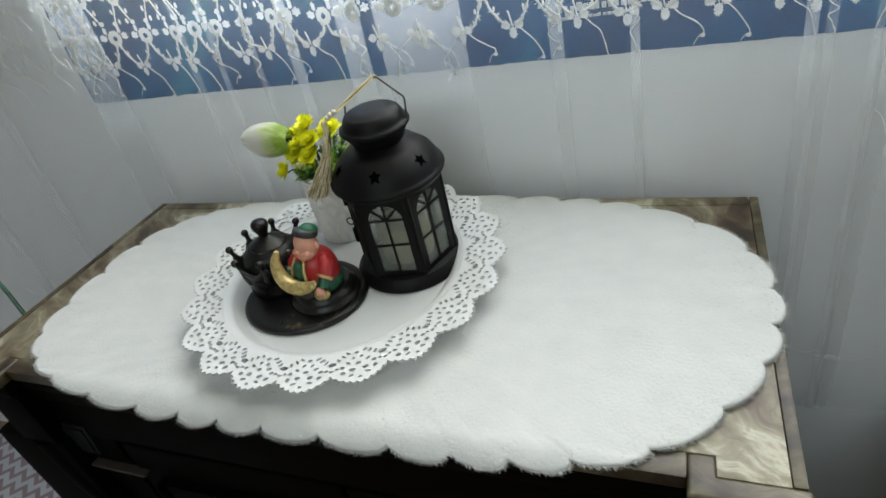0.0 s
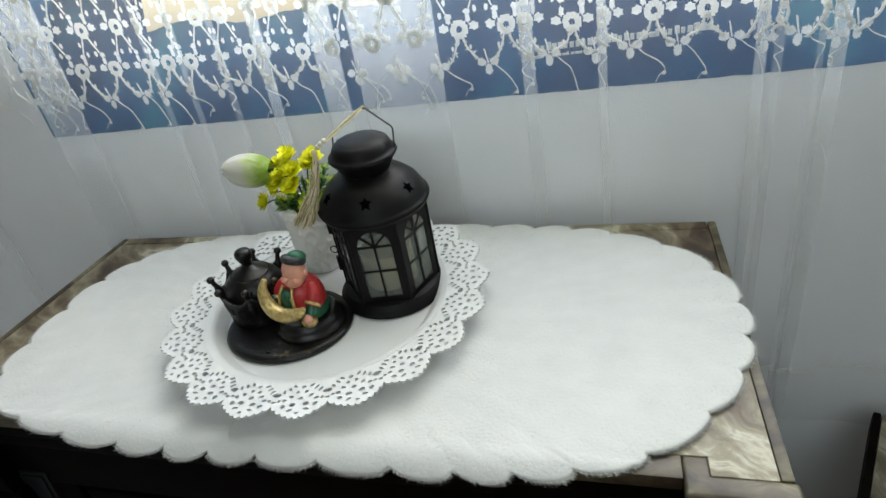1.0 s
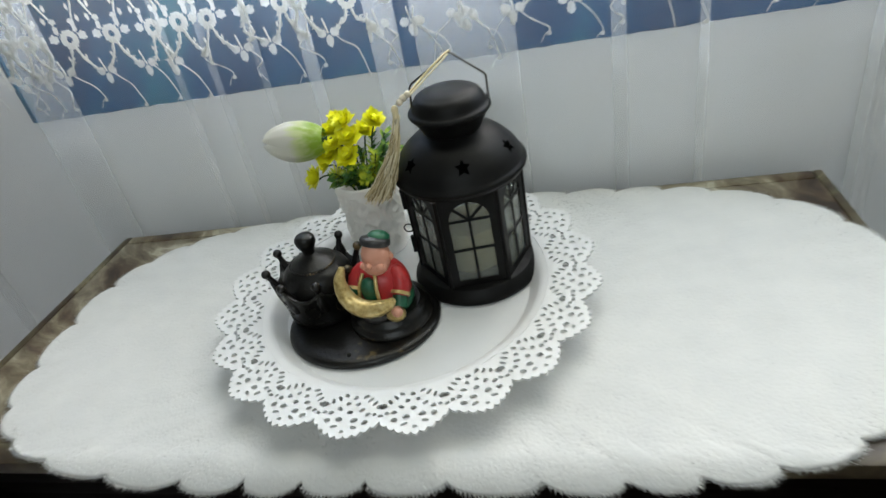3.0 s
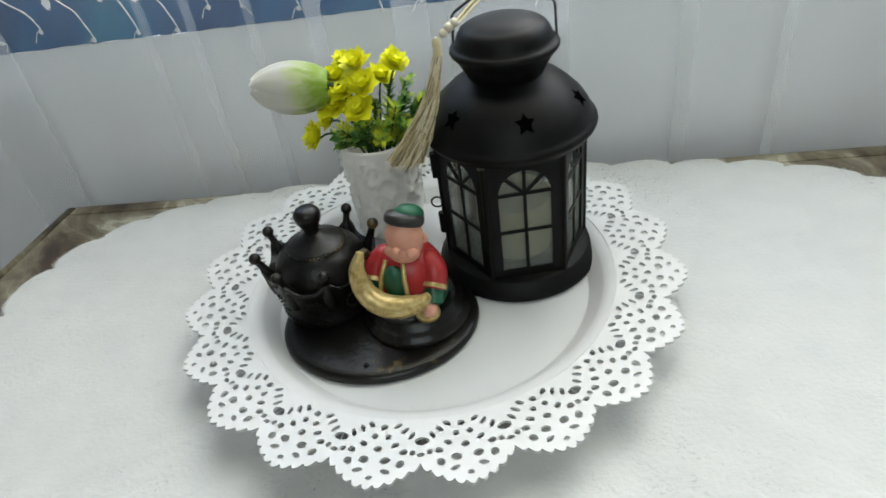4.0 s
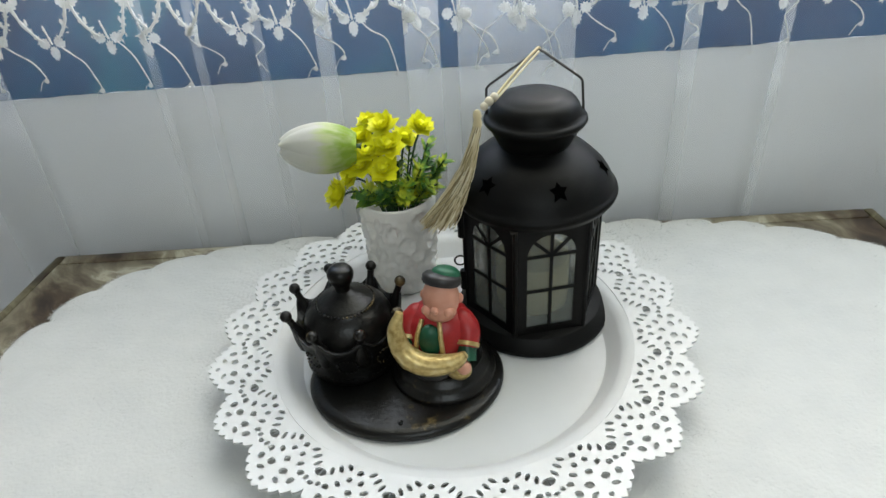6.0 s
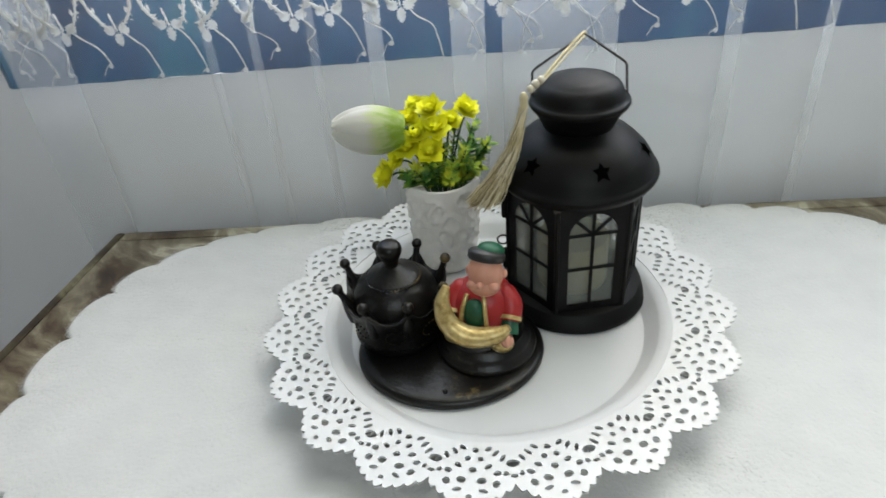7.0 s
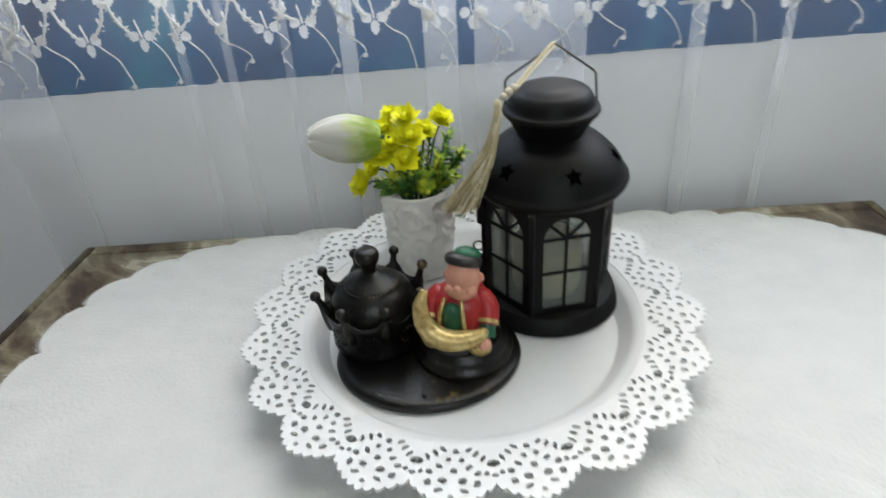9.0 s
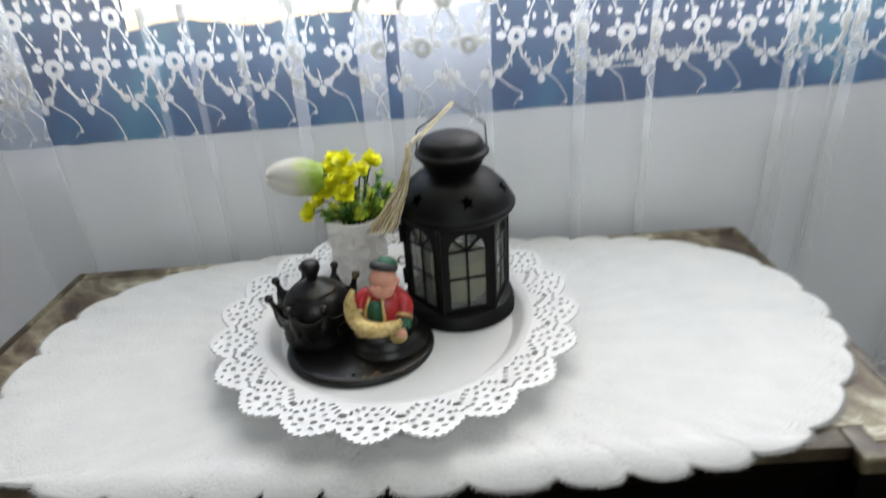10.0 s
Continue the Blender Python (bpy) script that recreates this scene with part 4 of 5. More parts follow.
    lathe(bm, [(0.0475, z(0.8625)), (0.0528, z(0.8628)), (0.0536, z(0.8648)), (0.0551, z(0.8662)), (0.0557, z(0.8681)), (0.0552, z(0.8699)), (0.0537, z(0.8709)), (0.0524, z(0.8727)), (0.0507, z(0.8773)), (0.0469, z(0.8832)),
               (0.0415, z(0.8888)), (0.035, z(0.8945)), (0.028, z(0.8975)), (0.0235, z(0.8995)), (0.0215, z(0.901)), (0.019, z(0.901)), (0.0, z(0.899))], (LX, LY, LZ), 72)
    roof = part("roof", bm, M_BLACK, top, angle=60)
    slope = [(0.0524, 0.8727), (0.0507, 0.8773), (0.0469, 0.8832), (0.0415, 0.8888), (0.035, 0.8945), (0.028, 0.8975)]

    def on_roof(a, r, lift):
        """A point of the roof at angle a and radius r, lifted off it."""
        for (r0, z0_), (r1, z1_) in zip(slope, slope[1:]):
            if r0 >= r >= r1:
                t = (r0 - r) / (r0 - r1)
                n = Vector((z1_ - z0_, 0, r0 - r1)).normalized()
                return Vector((LX + (r + n.x * lift) * math.cos(a), LY + (r + n.x * lift) * math.sin(a), z0_ + t * (z1_ - z0_) + n.z * lift))

    # uncut roof: flat black stars laid on it imitate the holes' dark insides
    for k in range(6):
        a = radians(LFACE + 3 + 60 * k)
        bm = bmesh.new()
        rings = [[bm.verts.new(on_roof(a + f * x / 0.0445, 0.0445 - 0.75 * f * y, 0.00035)) for x, y in star(0.0063)] for f in (1.0, 0.66, 0.33)]
        cen = bm.verts.new(on_roof(a, 0.0445, 0.00035))
        for i in range(10):
            q = (i + 1) % 10
            for s0, s1 in zip(rings, rings[1:]):
                bm.faces.new((s0[i], s0[q], s1[q], s1[i]))
            bm.faces.new((rings[-1][i], rings[-1][q], cen))
        part("star_hole_shade", bm, M_HOLE_SHADE, roof, "flat black star painted as the dark of a star-shaped hole", smooth=False)
    bm = bmesh.new()
    lathe(bm, [(0.0, z(0.9)), (0.0225, z(0.9)), (0.0235, z(0.9008)), (0.0245, z(0.903)), (0.0275, z(0.9085)), (0.0303, z(0.9133)), (0.0322, z(0.9148)), (0.0331, z(0.9163)), (0.0327, z(0.918)),
               (0.0312, z(0.919)), (0.0298, z(0.9197)), (0.029, z(0.922)), (0.0278, z(0.9252)), (0.0258, z(0.9282)), (0.023, z(0.9301)), (0.0205, z(0.9308)), (0.0198, z(0.9314)), (0.012, z(0.9328)), (0.0, z(0.9333))], (LX, LY, LZ), 64)
    part("chimney_cap", bm, M_BLACK, top, angle=60)
    # wire handle, leaning slightly back
    hx = lambda s, up_: Vector((LX + 0.003 + s, LY + 0.004 + 0.32 * (up_ - 0.918), 0.916 + (up_ - 0.916) * 0.86))
    bm = bmesh.new()
    tube(bm, [hx(-0.0335, 0.919), hx(-0.033, 0.9365), hx(-0.031, 0.939), hx(-0.002, 0.9585), hx(0.001, 0.9602), hx(0.004, 0.9585), hx(0.0262, 0.9405), hx(0.0278, 0.938), hx(0.0282, 0.919)], 0.00085, 8)
    part("handle", bm, M_STEEL, top, "thin wire handle")
    # candle inside
    bm = bmesh.new()
    lathe(bm, [(0, 0.0136), (0.026, 0.0136), (0.0265, 0.016), (0.0265, 0.05), (0.0255, 0.052), (0.012, 0.0505), (0, 0.05)], (LX, LY, LZ), 40)
    part("candle", bm, M_WAX, top, "cream pillar candle inside the lantern")


def tassel():
    """Beaded cord hung from the handle, its gold thread skirt falling beside the roof."""
    at = (0.0625, 0.121, 0.954)
    top = thing("tassel", at, "beige gold thread tassel with beads hung from the lantern's handle", "tassel")
    a, b = Vector((0.0625, 0.121, 0.9548)), Vector((0.0325, 0.086, 0.9365))
    bm = bmesh.new()
    tube(bm, smooth_path([a + Vector((0.002, 0.001, -0.0015)), a, a.lerp(b, 0.5) + Vector((0, 0, 0.001)), b], 5), 0.001, 6)
    tube(bm, smooth_path([a + Vector((0.001, -0.002, -0.001)), a.lerp(b, 0.45) + Vector((0.002, 0.001, -0.0005)), b + Vector((0.001, 0, -0.0008))], 5), 0.0008, 6)
    part("cord", bm, M_TASSEL, top)
    for p, r in (((0.0335, 0.0865, 0.9383), 0.0026), ((0.0302, 0.085, 0.9362), 0.0029), ((0.0272, 0.0835, 0.9338), 0.0026)):
        bm = bmesh.new()
        ball(bm, p, r, 14, 10)
        part("bead", bm, M_BEAD, top, "pearly bead")
    bm = bmesh.new()
    lathe(bm, [(0.001, 0.006), (0.0023, 0.0045), (0.0028, 0.002), (0.0022, 0.0), (0.0026, -0.002), (0.0028, -0.004)], (0.0228, 0.082, 0.9265), 20)
    part("knot", bm, M_TASSEL, top)
    rnd = random.Random(12)
    bm = bmesh.new()
    c0, c1 = Vector((0.0228, 0.082, 0.924)), Vector((-0.0055, 0.076, 0.8585))
    for _ in range(260):
        an, q = rnd.uniform(0, 2 * math.pi), math.sqrt(rnd.random())
        wig, ends = rnd.uniform(0, 6.28), rnd.gauss(0, 0.0016)
        pts = []
        for k in range(9):
            t = k / 8
            mid = c0.lerp(c1, t) + Vector((0.0045, -0.001, 0.0)) * math.sin(math.pi * t)
            wide = 0.002 + 0.0098 * t ** 1.5
            pts.append(mid + Vector((wide * q * math.cos(an), 0.6 * wide * q * math.sin(an), ends * t)) + Vector((0.0009 * math.sin(15 * t + wig), 0.0008 * math.cos(14 * t + wig), 0.0005 * math.sin(11 * t + wig))))
        tube(bm, pts, rnd.uniform(0.00028, 0.00046), 3, ends=False)
    part("skirt", bm, M_TASSEL, top, "loose gold-beige threads")


# ---- vase and flowers ----
VX, VY, VZ = -0.0405, 0.152, PLATE_Z + 0.002


def vase():
    bm = bmesh.new()
    rnd = random.Random(3)
    dents = [(rnd.uniform(0, 2 * math.pi), rnd.uniform(0.008, 0.07), rnd.uniform(0.004, 0.0085), rnd.uniform(0.8, 1.5)) for _ in range(95)]

    def wobble(a, z):
        if z < 0.003 or z > 0.0775:
            return 0
        d = 0.0
        for da, dz, r, st in dents:
            dx = ((a - da + math.pi) % (2 * math.pi) - math.pi) * 0.03
            q = math.hypot(dx / r, (z - dz) / (r * st))
            if q < 1.25:
                d += 0.0023 * (math.exp(-((q - 0.95) / 0.11) ** 2) - 0.45 * math.exp(-(q / 0.6) ** 2))
        return max(-0.0022, min(0.0022, d))

    prof = [(0, 0), (0.0248, 0.0), (0.026, 0.0015)] + [(0.0262 + 0.003 * (k / 36) ** 1.2, 0.003 + 0.0755 * k / 36) for k in range(37)] + [(0.029, 0.08), (0.0281, 0.0805), (0.0272, 0.0795), (0.0258, 0.06), (0.0235, 0.004), (0, 0.003)]
    lathe(bm, prof, (VX, VY, VZ), 110, wobble=wobble)
    solid("vase", bm, M_VASE, (VX, VY, VZ), "off-white ceramic vase with embossed petal relief", "vase", angle=80)


def petal(bm, root, out, up, length, width, curl=0.3, mi=0):
    """A cupped leaf or petal from root along out, bending towards up."""
    side = out.cross(up).normalized()
    rows = []
    for i in range(4):
        t = i / 3
        c = root + out * (length * t) + up * (curl * length * t * t)
        w = width * (0.35 + 0.65 * math.sin(math.pi * min(1, 0.15 + 0.75 * t))) * (1 - 0.9 * max(0, t - 0.66) / 0.34)
        rows.append([bm.verts.new(c - side * w + up * w * 0.25), bm.verts.new(c), bm.verts.new(c + side * w + up * w * 0.25)])
    for a, b in zip(rows, rows[1:]):
        for k in (0, 1):
            bm.faces.new((a[k], a[k + 1], b[k + 1], b[k])).material_index = mi


def spray():
    """Bunch of artificial yellow blossoms with small pointed leaves."""
    at = (VX, VY, VZ + 0.0805)
    top = thing("yellow_flower_bunch", at, "bunch of artificial yellow flowers with green leaves in the vase", "artificial flowers")
    rnd = random.Random(17)
    heads = [(-0.043, 0.146, 0.903, 0.0088), (-0.017, 0.15, 0.9, 0.0085), (-0.04, 0.14, 0.89, 0.0095), (-0.062, 0.138, 0.8765, 0.0092), (-0.045, 0.136, 0.8735, 0.0092), (-0.081, 0.136, 0.8555, 0.01),
             (-0.062, 0.156, 0.891, 0.0085), (-0.03, 0.158, 0.888, 0.008), (-0.056, 0.165, 0.899, 0.008), (-0.073, 0.15, 0.862, 0.008), (-0.0545, 0.139, 0.8865, 0.0082)]
    sprigs = [(-0.012, 0.148, 0.872), (-0.004, 0.152, 0.861), (-0.021, 0.141, 0.862), (-0.03, 0.135, 0.856), (-0.048, 0.131, 0.852), (-0.062, 0.134, 0.847), (-0.013, 0.16, 0.878), (-0.036, 0.15, 0.868), (-0.026, 0.166, 0.88), (-0.07, 0.15, 0.843), (-0.007, 0.141, 0.853), (-0.05, 0.142, 0.868), (-0.04, 0.13, 0.862), (-0.058, 0.128, 0.858), (-0.018, 0.135, 0.87), (-0.001, 0.148, 0.869), (-0.03, 0.128, 0.85), (-0.012, 0.132, 0.858)]
    root = Vector((VX, VY, VZ + 0.03))
    for x, y, z, r in heads:
        tip = Vector((x, y, z - 0.0035))
        neck = Vector((VX + (x - VX) * 0.35, VY + (y - VY) * 0.35, VZ + 0.078))
        stem = smooth_path([root, neck, neck.lerp(tip, 0.6) + Vector((0, 0, 0.004)), tip - Vector((0, 0, 0.4 * r))], 4)
        bm = bmesh.new()
        tube(bm, stem, 0.0008, 5)
        st = part("flower_stem", bm, M_GREEN, top)
        axis = (tip - neck).normalized()
        axis = (axis + Vector((rnd.gauss(0, 0.25), -0.35, rnd.gauss(0.3, 0.2)))).normalized()
        s1 = axis.orthogonal().normalized()
        bm = bmesh.new()
        r *= 1.1
        for ring, (cnt, ln, tl) in enumerate(((8, 1.3, 0.0), (9, 1.2, 0.6), (8, 1.1, 1.3), (6, 0.95, 2.6))):
            for k in range(cnt):
                a = 2 * math.pi * (k + 0.5 * ring) / cnt + rnd.uniform(-0.2, 0.2)
                d = (Matrix.Rotation(a, 3, axis) @ s1)
                o = (d + axis * tl * 0.6).normalized()
                petal(bm, tip - axis * 0.3 * r, o, (axis - d * 0.15).normalized(), r * ln * rnd.uniform(0.8, 1.15), r * rnd.uniform(0.4, 0.56), 0.25)
        ball(bm, tip + axis * 0.15 * r, 0.35 * r, 8, 5)
        part("blossom", bm, M_YELLOW, st, "ruffled yellow blossom", angle=60)
    for x, y, z in sprigs:
        tip = Vector((x, y, z))
        neck = Vector((VX + (x - VX) * 0.5, VY + (y - VY) * 0.5, VZ + 0.074))
        path = smooth_path([root, neck, neck.lerp(tip, 0.55) + Vector((0, 0, 0.002)), tip], 6)
        bm = bmesh.new()
        tube(bm, path, 0.0007, 5)
        st = part("leaf_stem", bm, M_GREEN, top)
        bm = bmesh.new()
        for p, q in zip(path[6:], path[7:]):
            for _ in range(3):
                ax = (q - p).normalized()
                d = Matrix.Rotation(rnd.uniform(0, 6.28), 3, ax) @ ax.orthogonal().normalized()
                petal(bm, p.lerp(q, rnd.random()), (d + ax * 0.7).normalized(), ax, rnd.uniform(0.006, 0.0105), rnd.uniform(0.0013, 0.0023), rnd.uniform(-0.1, 0.3))
        part("leaves", bm, M_LEAF, st, "small pointed green leaves", angle=60)


def tulip():
    """Large white and green tulip bud lying over the vase's rim."""
    base, tip = Vector((-0.063, 0.14, 0.8865)), Vector((-0.1165, 0.134, 0.8925))
    top = thing("tulip", tuple(base), "white artificial tulip bud with green base leaning from the vase", "artificial tulip")
    ax = (tip - base).normalized()
    s1 = ax.cross(Vector((0, 0, 1))).normalized()
    s2 = s1.cross(ax)
    length = (tip - base).length
    for k in range(6):
        bm = bmesh.new()
        a0 = 2 * math.pi * k / 6 + 0.3
        grow = 1.0 if k % 2 else 1.05
        nu, nv = 8, 14
        rows = []
        for i in range(nv + 1):
            t = i / nv
            rad = 0.0192 * grow * (math.sin(math.pi * (0.12 + 0.80 * t)) ** 0.62) * (1 - 0.12 * t)
            if t > 0.9:
                rad *= 1 - 1.5 * (t - 0.9)
            row = []
            for j in range(nu + 1):
                s = -1 + 2 * j / nu
                wide = 0.95 * (math.sin(math.pi * min(1.0, 0.16 + 0.74 * t)) ** 0.5)
                an = a0 + s * 0.72 * wide
                rr = rad * (1 - 0.05 * s * s) * (1 + 0.015 * math.sin(9 * s))
                c = base + ax * (length * t * (1 - 0.03 * s * s))
                row.append(bm.verts.new(c + (s1 * math.cos(an) + s2 * math.sin(an)) * rr))
            rows.append(row)
        for r0, r1 in zip(rows, rows[1:]):
            for j in range(nu):
                bm.faces.new((r0[j], r0[j + 1], r1[j + 1], r1[j]))
        bmesh.ops.solidify(bm, geom=bm.faces[:], thickness=0.0006)
        part("petal", bm, M_TULIP, top, angle=70)
    bm = bmesh.new()
    tube(bm, smooth_path([base + ax * 0.004, base - ax * 0.006 + Vector((0.002, 0.002, -0.001)), (-0.05, 0.146, 0.866), (VX - 0.006, VY - 0.004, VZ + 0.07), (VX, VY, VZ + 0.02)], 5), 0.0022, 8)
    part("stem", bm, M_GREEN, top)


# ---- burner with figurine ----
BX, BY, BZ = -0.033, 0.036, PLATE_Z + 0.002
KX, KY = -0.0705, 0.0545
GX, GY = -0.007, 0.036


def burner():
    top = thing("incense_burner", (BX, BY, BZ), "black crown-shaped incense burner with a painted seated figurine on its base", "incense burner")
    bm = bmesh.new()
    lathe(bm, [(0, 0), (0.0645, 0), (0.0662, 0.0012), (0.0665, 0.003), (0.0655, 0.0052), (0.063, 0.0066), (0.058, 0.0072), (0, 0.0074)], (BX, BY, BZ), 72, 0.86)
    base = part("base", bm, M_BRONZE, top, angle=60)
    bm = bmesh.new()
    ball(bm, (-0.034, -0.011, BZ + 0.0074), 0.0017, 10, 6)
    part("stud", bm, M_BRONZE, base)
    # crown bowl
    bm = bmesh.new()

    def crown(a, z):
        return 0.0006 * math.cos(8 * (a - radians(26))) * (z / 0.04)

    lathe(bm, [(0, 0.0073), (0.0318, 0.0073), (0.033, 0.009), (0.0325, 0.0125), (0.0322, 0.016), (0.0328, 0.022), (0.034, 0.030), (0.0355, 0.038), (0.0366, 0.0412), (0.0363, 0.0427), (0.035, 0.0428), (0.0315, 0.036), (0, 0.031)], (KX, KY, BZ), 96, wobble=crown)
    # the rim rises to a peak under each prong
    for v in bm.verts:
        h, q = v.co.z - BZ, Vector((v.co.x - KX, v.co.y - KY))
        if h > 0.024 and q.length > 0.032:
            a = math.degrees(math.atan2(q.y, q.x))
            near = min(abs((a - 26 - 44.2 * k + 180) % 360 - 180) for k in range(8))
            lift = math.exp(-(near / 9.5) ** 2) * (h - 0.024) / 0.0185
            v.co.z += 0.0085 * lift - 0.003 * (h - 0.024) / 0.0185
            v.co.x += 0.0022 * lift * q.x / q.length
            v.co.y += 0.0022 * lift * q.y / q.length
    bowl = part("bowl", bm, M_BRONZE, top, angle=60)
    # beads and a rosette on the bowl
    bm = bmesh.new()
    for k in range(60):
        a = 2 * math.pi * k / 60
        for r, z in ((0.0328, 0.0125),):
            ball(bm, (KX + r * math.cos(a), KY + r * math.sin(a), BZ + z), 0.0007, 6, 4)
    for c in range(8):
        a0 = radians(26 + 22.5 + 45 * c)
        for k in range(14):
            t = 2 * math.pi * k / 14
            a = a0 + 0.0062 * math.cos(t) / 0.032
            z = 0.0255 + 0.0062 * math.sin(t)
            r = 0.0322 + 0.0033 * (z - 0.016) / 0.022 + 0.0005
            ball(bm, (KX + r * math.cos(a), KY + r * math.sin(a), BZ + z), 0.0008, 6, 4)
    part("beading", bm, M_TIP, bowl, "raised dotted ornament")
    for k in range(8):
        a = radians(26 + 44.2 * k)
        d = Vector((math.cos(a), math.sin(a), 0))
        c = Vector((KX, KY, BZ))
        bm = bmesh.new()
        tube(bm, smooth_path([c + d * 0.0315 + Vector((0, 0, 0.026)), c + d * 0.0335 + Vector((0, 0, 0.036)), c + d * 0.0362 + Vector((0, 0, 0.046)), c + d * 0.0392 + Vector((0, 0, 0.0535))], 4),
             [0.0046, 0.0048, 0.005, 0.005, 0.0048, 0.0044, 0.0039, 0.0033, 0.0028, 0.0025, 0.0024, 0.0024, 0.0025], 10)
        prong = part("prong", bm, M_BRONZE, bowl)
        bm = bmesh.new()
        ball(bm, c + d * 0.0398 + Vector((0, 0, 0.0555)), 0.0039, 14, 10)
        part("finial", bm, M_TIP, bowl, "ball tip with rubbed gold")
    bm = bmesh.new()
    lathe(bm, [(0.0, 0.0312), (0.0302, 0.0315), (0.031, 0.036), (0.0302, 0.0415), (0.0275, 0.0475), (0.0228, 0.0525), (0.0192, 0.0545), (0.0188, 0.0555), (0.0172, 0.0562), (0.0125, 0.0595), (0.0075, 0.0618), (0.0055, 0.064), (0.0, 0.065)], (KX, KY, BZ), 64)
    lid = part("lid", bm, M_BRONZE, top, "domed black lid", angle=60)
    bm = bmesh.new()
    for k in range(46):
        a = 2 * math.pi * k / 46
        ball(bm, (KX + 0.0192 * math.cos(a), KY + 0.0192 * math.sin(a), BZ + 0.0549), 0.001, 6, 4)
    part("beading", bm, M_TIP, lid, "ring of gold-rubbed dots")
    bm = bmesh.new()
    lathe(bm, [(0.0, 0.0635), (0.0052, 0.064), (0.005, 0.0665), (0.0062, 0.0695), (0.0082, 0.0735), (0.0088, 0.0765), (0.0084, 0.079), (0.0068, 0.0812), (0.004, 0.0822), (0, 0.0824)], (KX, KY, BZ), 32)
    part("knob", bm, M_BRONZE, lid)
    # stepped seat under the figurine
    bm = bmesh.new()
    lathe(bm, [(0, 0.0072), (0.0345, 0.0072), (0.0352, 0.0095), (0.0342, 0.0118), (0.0318, 0.013), (0.0312, 0.0155), (0.0302, 0.0182), (0.0275, 0.0195), (0.0265, 0.022), (0, 0.0225)], (GX, GY, BZ), 56)
    part("seat", bm, M_BRONZE, top, angle=50)
    figurine(top)


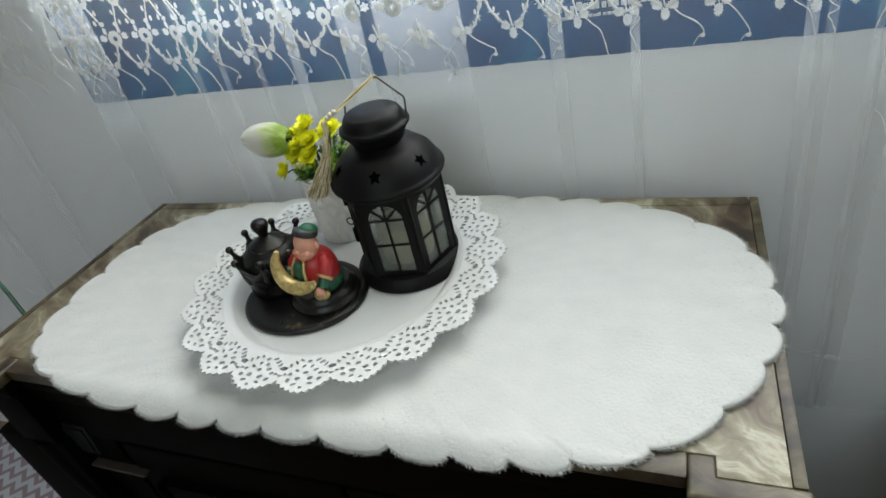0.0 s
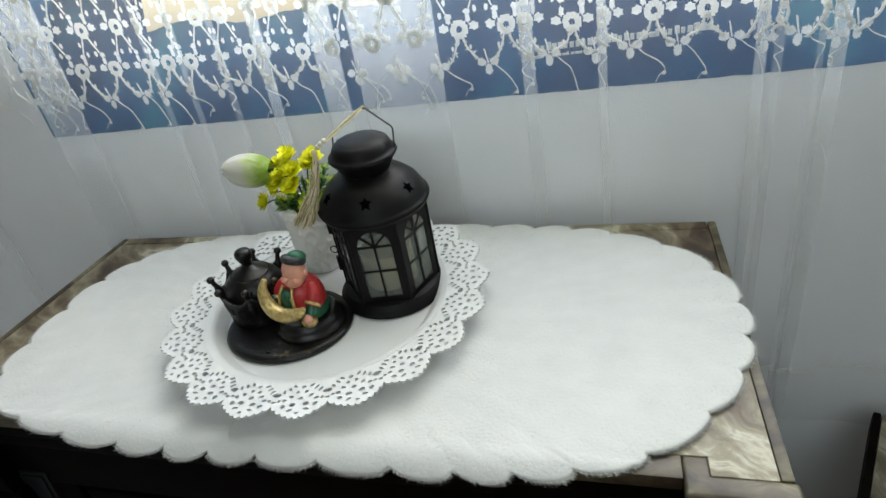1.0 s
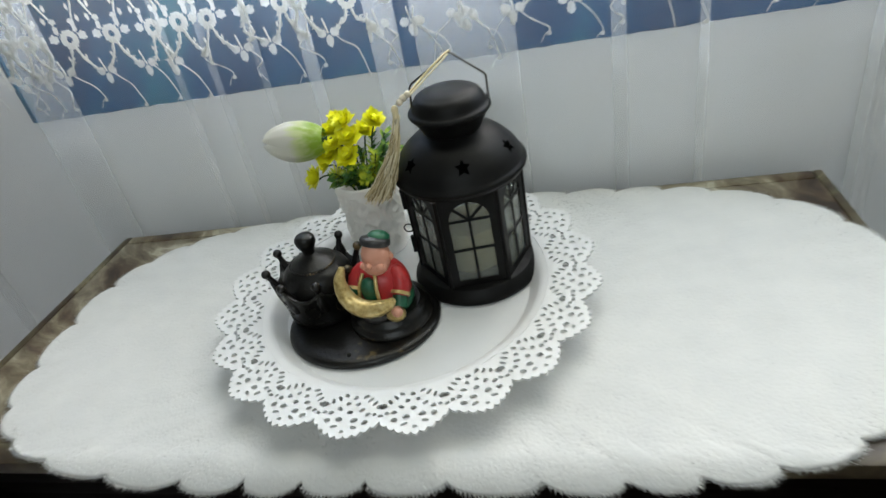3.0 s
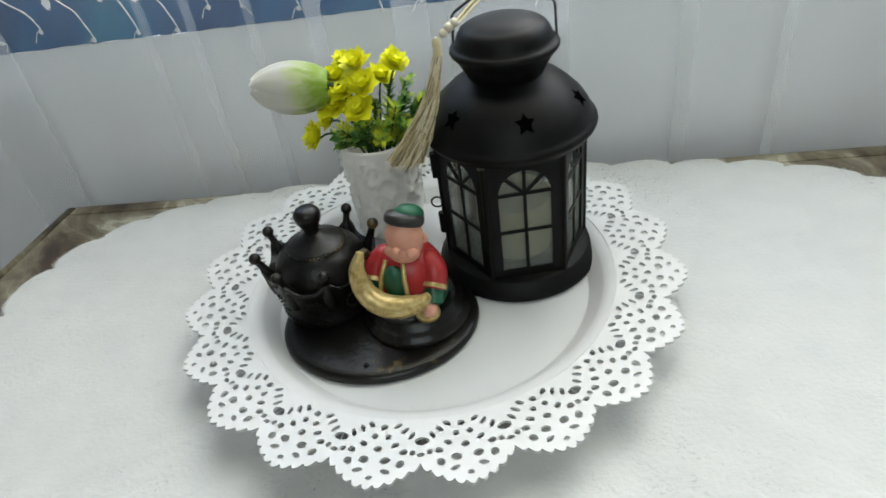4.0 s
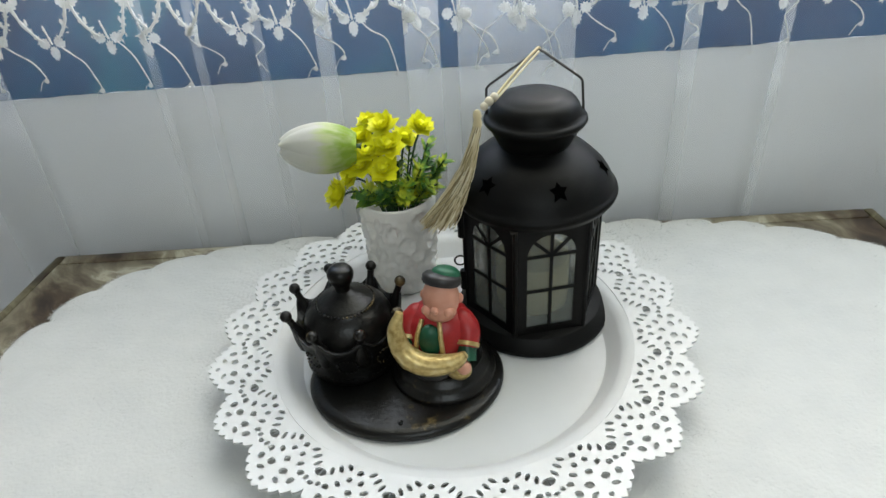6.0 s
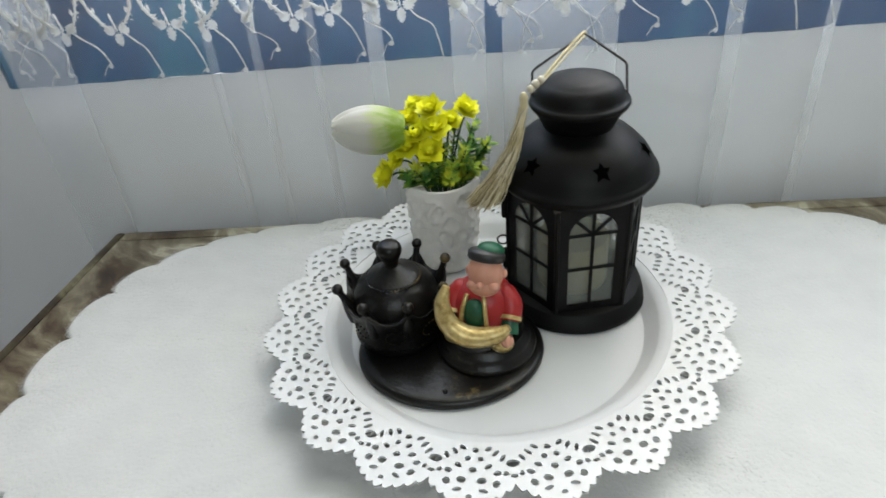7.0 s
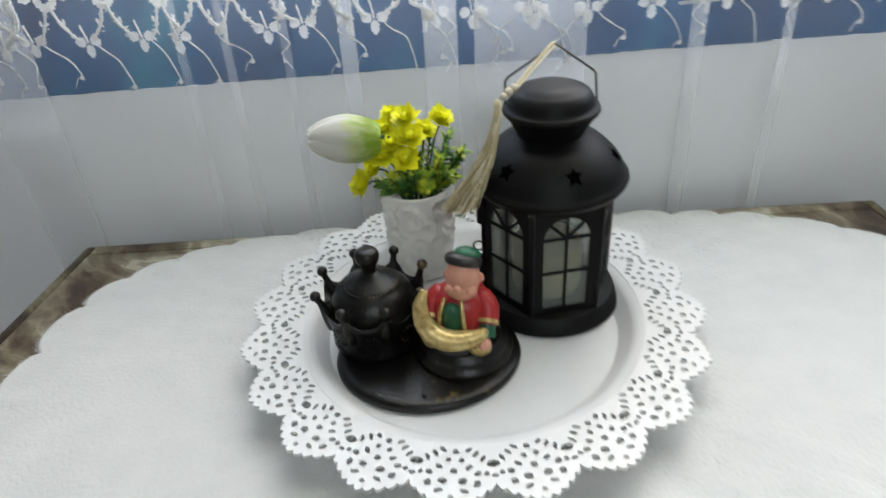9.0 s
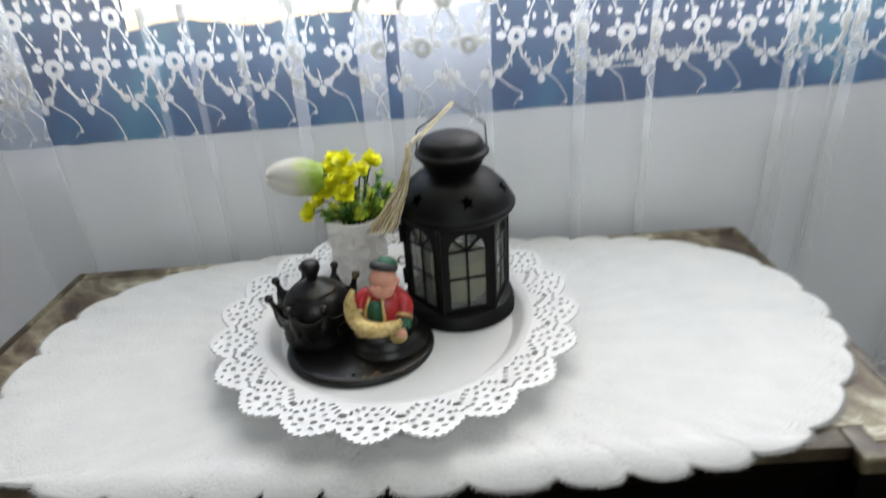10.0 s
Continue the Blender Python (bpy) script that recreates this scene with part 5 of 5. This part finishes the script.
def figurine(top):
    """Small painted seated figure, kept as one plain shape in coloured parts."""
    S, R, G, K, O = 0, 1, 2, 3, 4
    bm = bmesh.new()
    z = lambda h: BZ + h
    c = Vector((GX, GY, BZ))
    lathe(bm, [(0.0, 0.0215), (0.0215, 0.0222), (0.0235, 0.027), (0.0228, 0.032), (0.0222, 0.034)], c, 36, 0.92, mi=G)
    lathe(bm, [(0.0222, 0.0335), (0.0228, 0.037), (0.0226, 0.044), (0.0212, 0.0505), (0.0178, 0.0565), (0.013, 0.0605), (0.006, 0.062), (0, 0.0622)], c, 36, 0.9, mi=R)
    # green waistcoat front with gold edging
    ball(bm, (GX - 0.002, GY - 0.0175, z(0.047)), (0.0078, 0.0062, 0.0125), 18, 12, mi=G)
    for sg in (-1, 1):
        tube(bm, smooth_path([(GX - 0.002 + sg * 0.0055, GY - 0.0135, z(0.0605)), (GX - 0.002 + sg * 0.0075, GY - 0.02, z(0.052)), (GX - 0.002 + sg * 0.0088, GY - 0.0225, z(0.04))], 5), 0.0016, 8, mi=O)
    # arms
    for sg, hand in ((-1, (GX - 0.0225, GY - 0.021, z(0.0395))), (1, (GX + 0.0195, GY - 0.0215, z(0.0315)))):
        sh, el = Vector((GX + sg * 0.015, GY - 0.001, z(0.053))), Vector((GX + sg * 0.0195, GY - 0.0085, z(0.0425)))
        tube(bm, smooth_path([sh, sh.lerp(el, 0.5) + Vector((sg * 0.002, 0, 0.001)), el], 5), 0.0078, 12, mi=R)
        ball(bm, sh, 0.0078, 14, 10, mi=R)
        ball(bm, el, 0.0078, 14, 10, mi=R)
        tube(bm, [el + Vector((0, -0.001, -0.0005)), el + Vector((0, -0.003, -0.0022))], 0.0082, 14, mi=O)
        tube(bm, [el + Vector((0, -0.0025, -0.002)), Vector(hand) + Vector((sg * 0.001, 0.004, 0.002))], 0.0062, 12, mi=G)
        ball(bm, hand, (0.0048, 0.0046, 0.0052), 14, 10, mi=S)
    # head and cap
    ball(bm, (GX + 0.003, GY - 0.004, z(0.0718)), (0.0117, 0.0112, 0.015), 28, 18, mi=S)
    ball(bm, (GX + 0.003, GY - 0.0085, z(0.0655)), (0.0106, 0.0084, 0.0078), 20, 12, mi=S)
    ball(bm, (GX + 0.002, GY - 0.0165, z(0.0705)), (0.0028, 0.0026, 0.0026), 12, 8, mi=S)
    for sg in (-1, 1):
        ball(bm, (GX + 0.003 + sg * 0.0065, GY - 0.0125, z(0.0675)), (0.0042, 0.0036, 0.0036), 12, 8, mi=S)
        ball(bm, (GX + 0.003 + sg * 0.0115, GY - 0.002, z(0.0712)), (0.0024, 0.0026, 0.0036), 12, 8, mi=S)
    cap = bmesh.new()
    lathe(cap, [(0, 0.0), (0.0112, 0.0), (0.0122, 0.0014), (0.0121, 0.0048), (0.0108, 0.0062), (0.0, 0.0082)], (0, 0, 0), 28, 0.95, mi=K)
    lathe(cap, [(0.0, 0.005), (0.0092, 0.0062), (0.0084, 0.0085), (0.006, 0.0104), (0.0032, 0.0113), (0, 0.0116)], (0.0018, 0.0025, 0), 28, 0.95, mi=G)
    bmesh.ops.transform(cap, matrix=Matrix.Translation((GX + 0.003, GY - 0.0015, z(0.0805))) @ Matrix.Rotation(radians(-24), 4, "X") @ Matrix.Rotation(radians(5), 4, "Y"), verts=cap.verts[:])
    spare = bpy.data.meshes.new("spare")
    cap.to_mesh(spare)
    cap.free()
    bm.from_mesh(spare)
    bpy.data.meshes.remove(spare)
    # folded feet below the crescent
    ball(bm, (GX - 0.002, GY - 0.0215, z(0.0235)), (0.0115, 0.0065, 0.0062), 16, 10, mi=K)
    ball(bm, (GX + 0.015, GY - 0.017, z(0.0245)), (0.0085, 0.0075, 0.0062), 16, 10, mi=O)
    ball(bm, (GX - 0.018, GY - 0.016, z(0.027)), (0.0075, 0.007, 0.008), 16, 10, mi=O)
    # gold crescent held in both hands
    path = smooth_path([(GX - 0.0180, GY - 0.023, z(0.0725)), (GX - 0.0205, GY - 0.0275, z(0.061)), (GX - 0.0165, GY - 0.030, z(0.0475)), (GX - 0.006, GY - 0.0312, z(0.0402)), (GX + 0.0065, GY - 0.030, z(0.0396)), (GX + 0.0165, GY - 0.028, z(0.0428)), (GX + 0.0222, GY - 0.0262, z(0.0475))], 5)
    n = len(path) - 1
    tube(bm, path, [0.0012 + 0.0062 * math.sin(math.pi * (0.04 + 0.92 * k / n)) ** 0.8 for k in range(n + 1)], 14, mi=O)
    # the figure is turned a little towards the bowl
    bmesh.ops.rotate(bm, verts=bm.verts[:], cent=c, matrix=Matrix.Rotation(radians(-13), 3, "Z"))
    part("figurine", bm, [M_SKIN, M_RED, M_FGREEN, M_HAT, M_GOLD], top, "seated painted figurine in red and green holding a gold crescent", angle=50)


window_wall()
shell()
blue_sheet()
window_unit()
curtain()
console()
side_cabinet()
rug()
cables()
tablecloth()
lace_plate()
lantern()
tassel()
vase()
spray()
tulip()
burner()
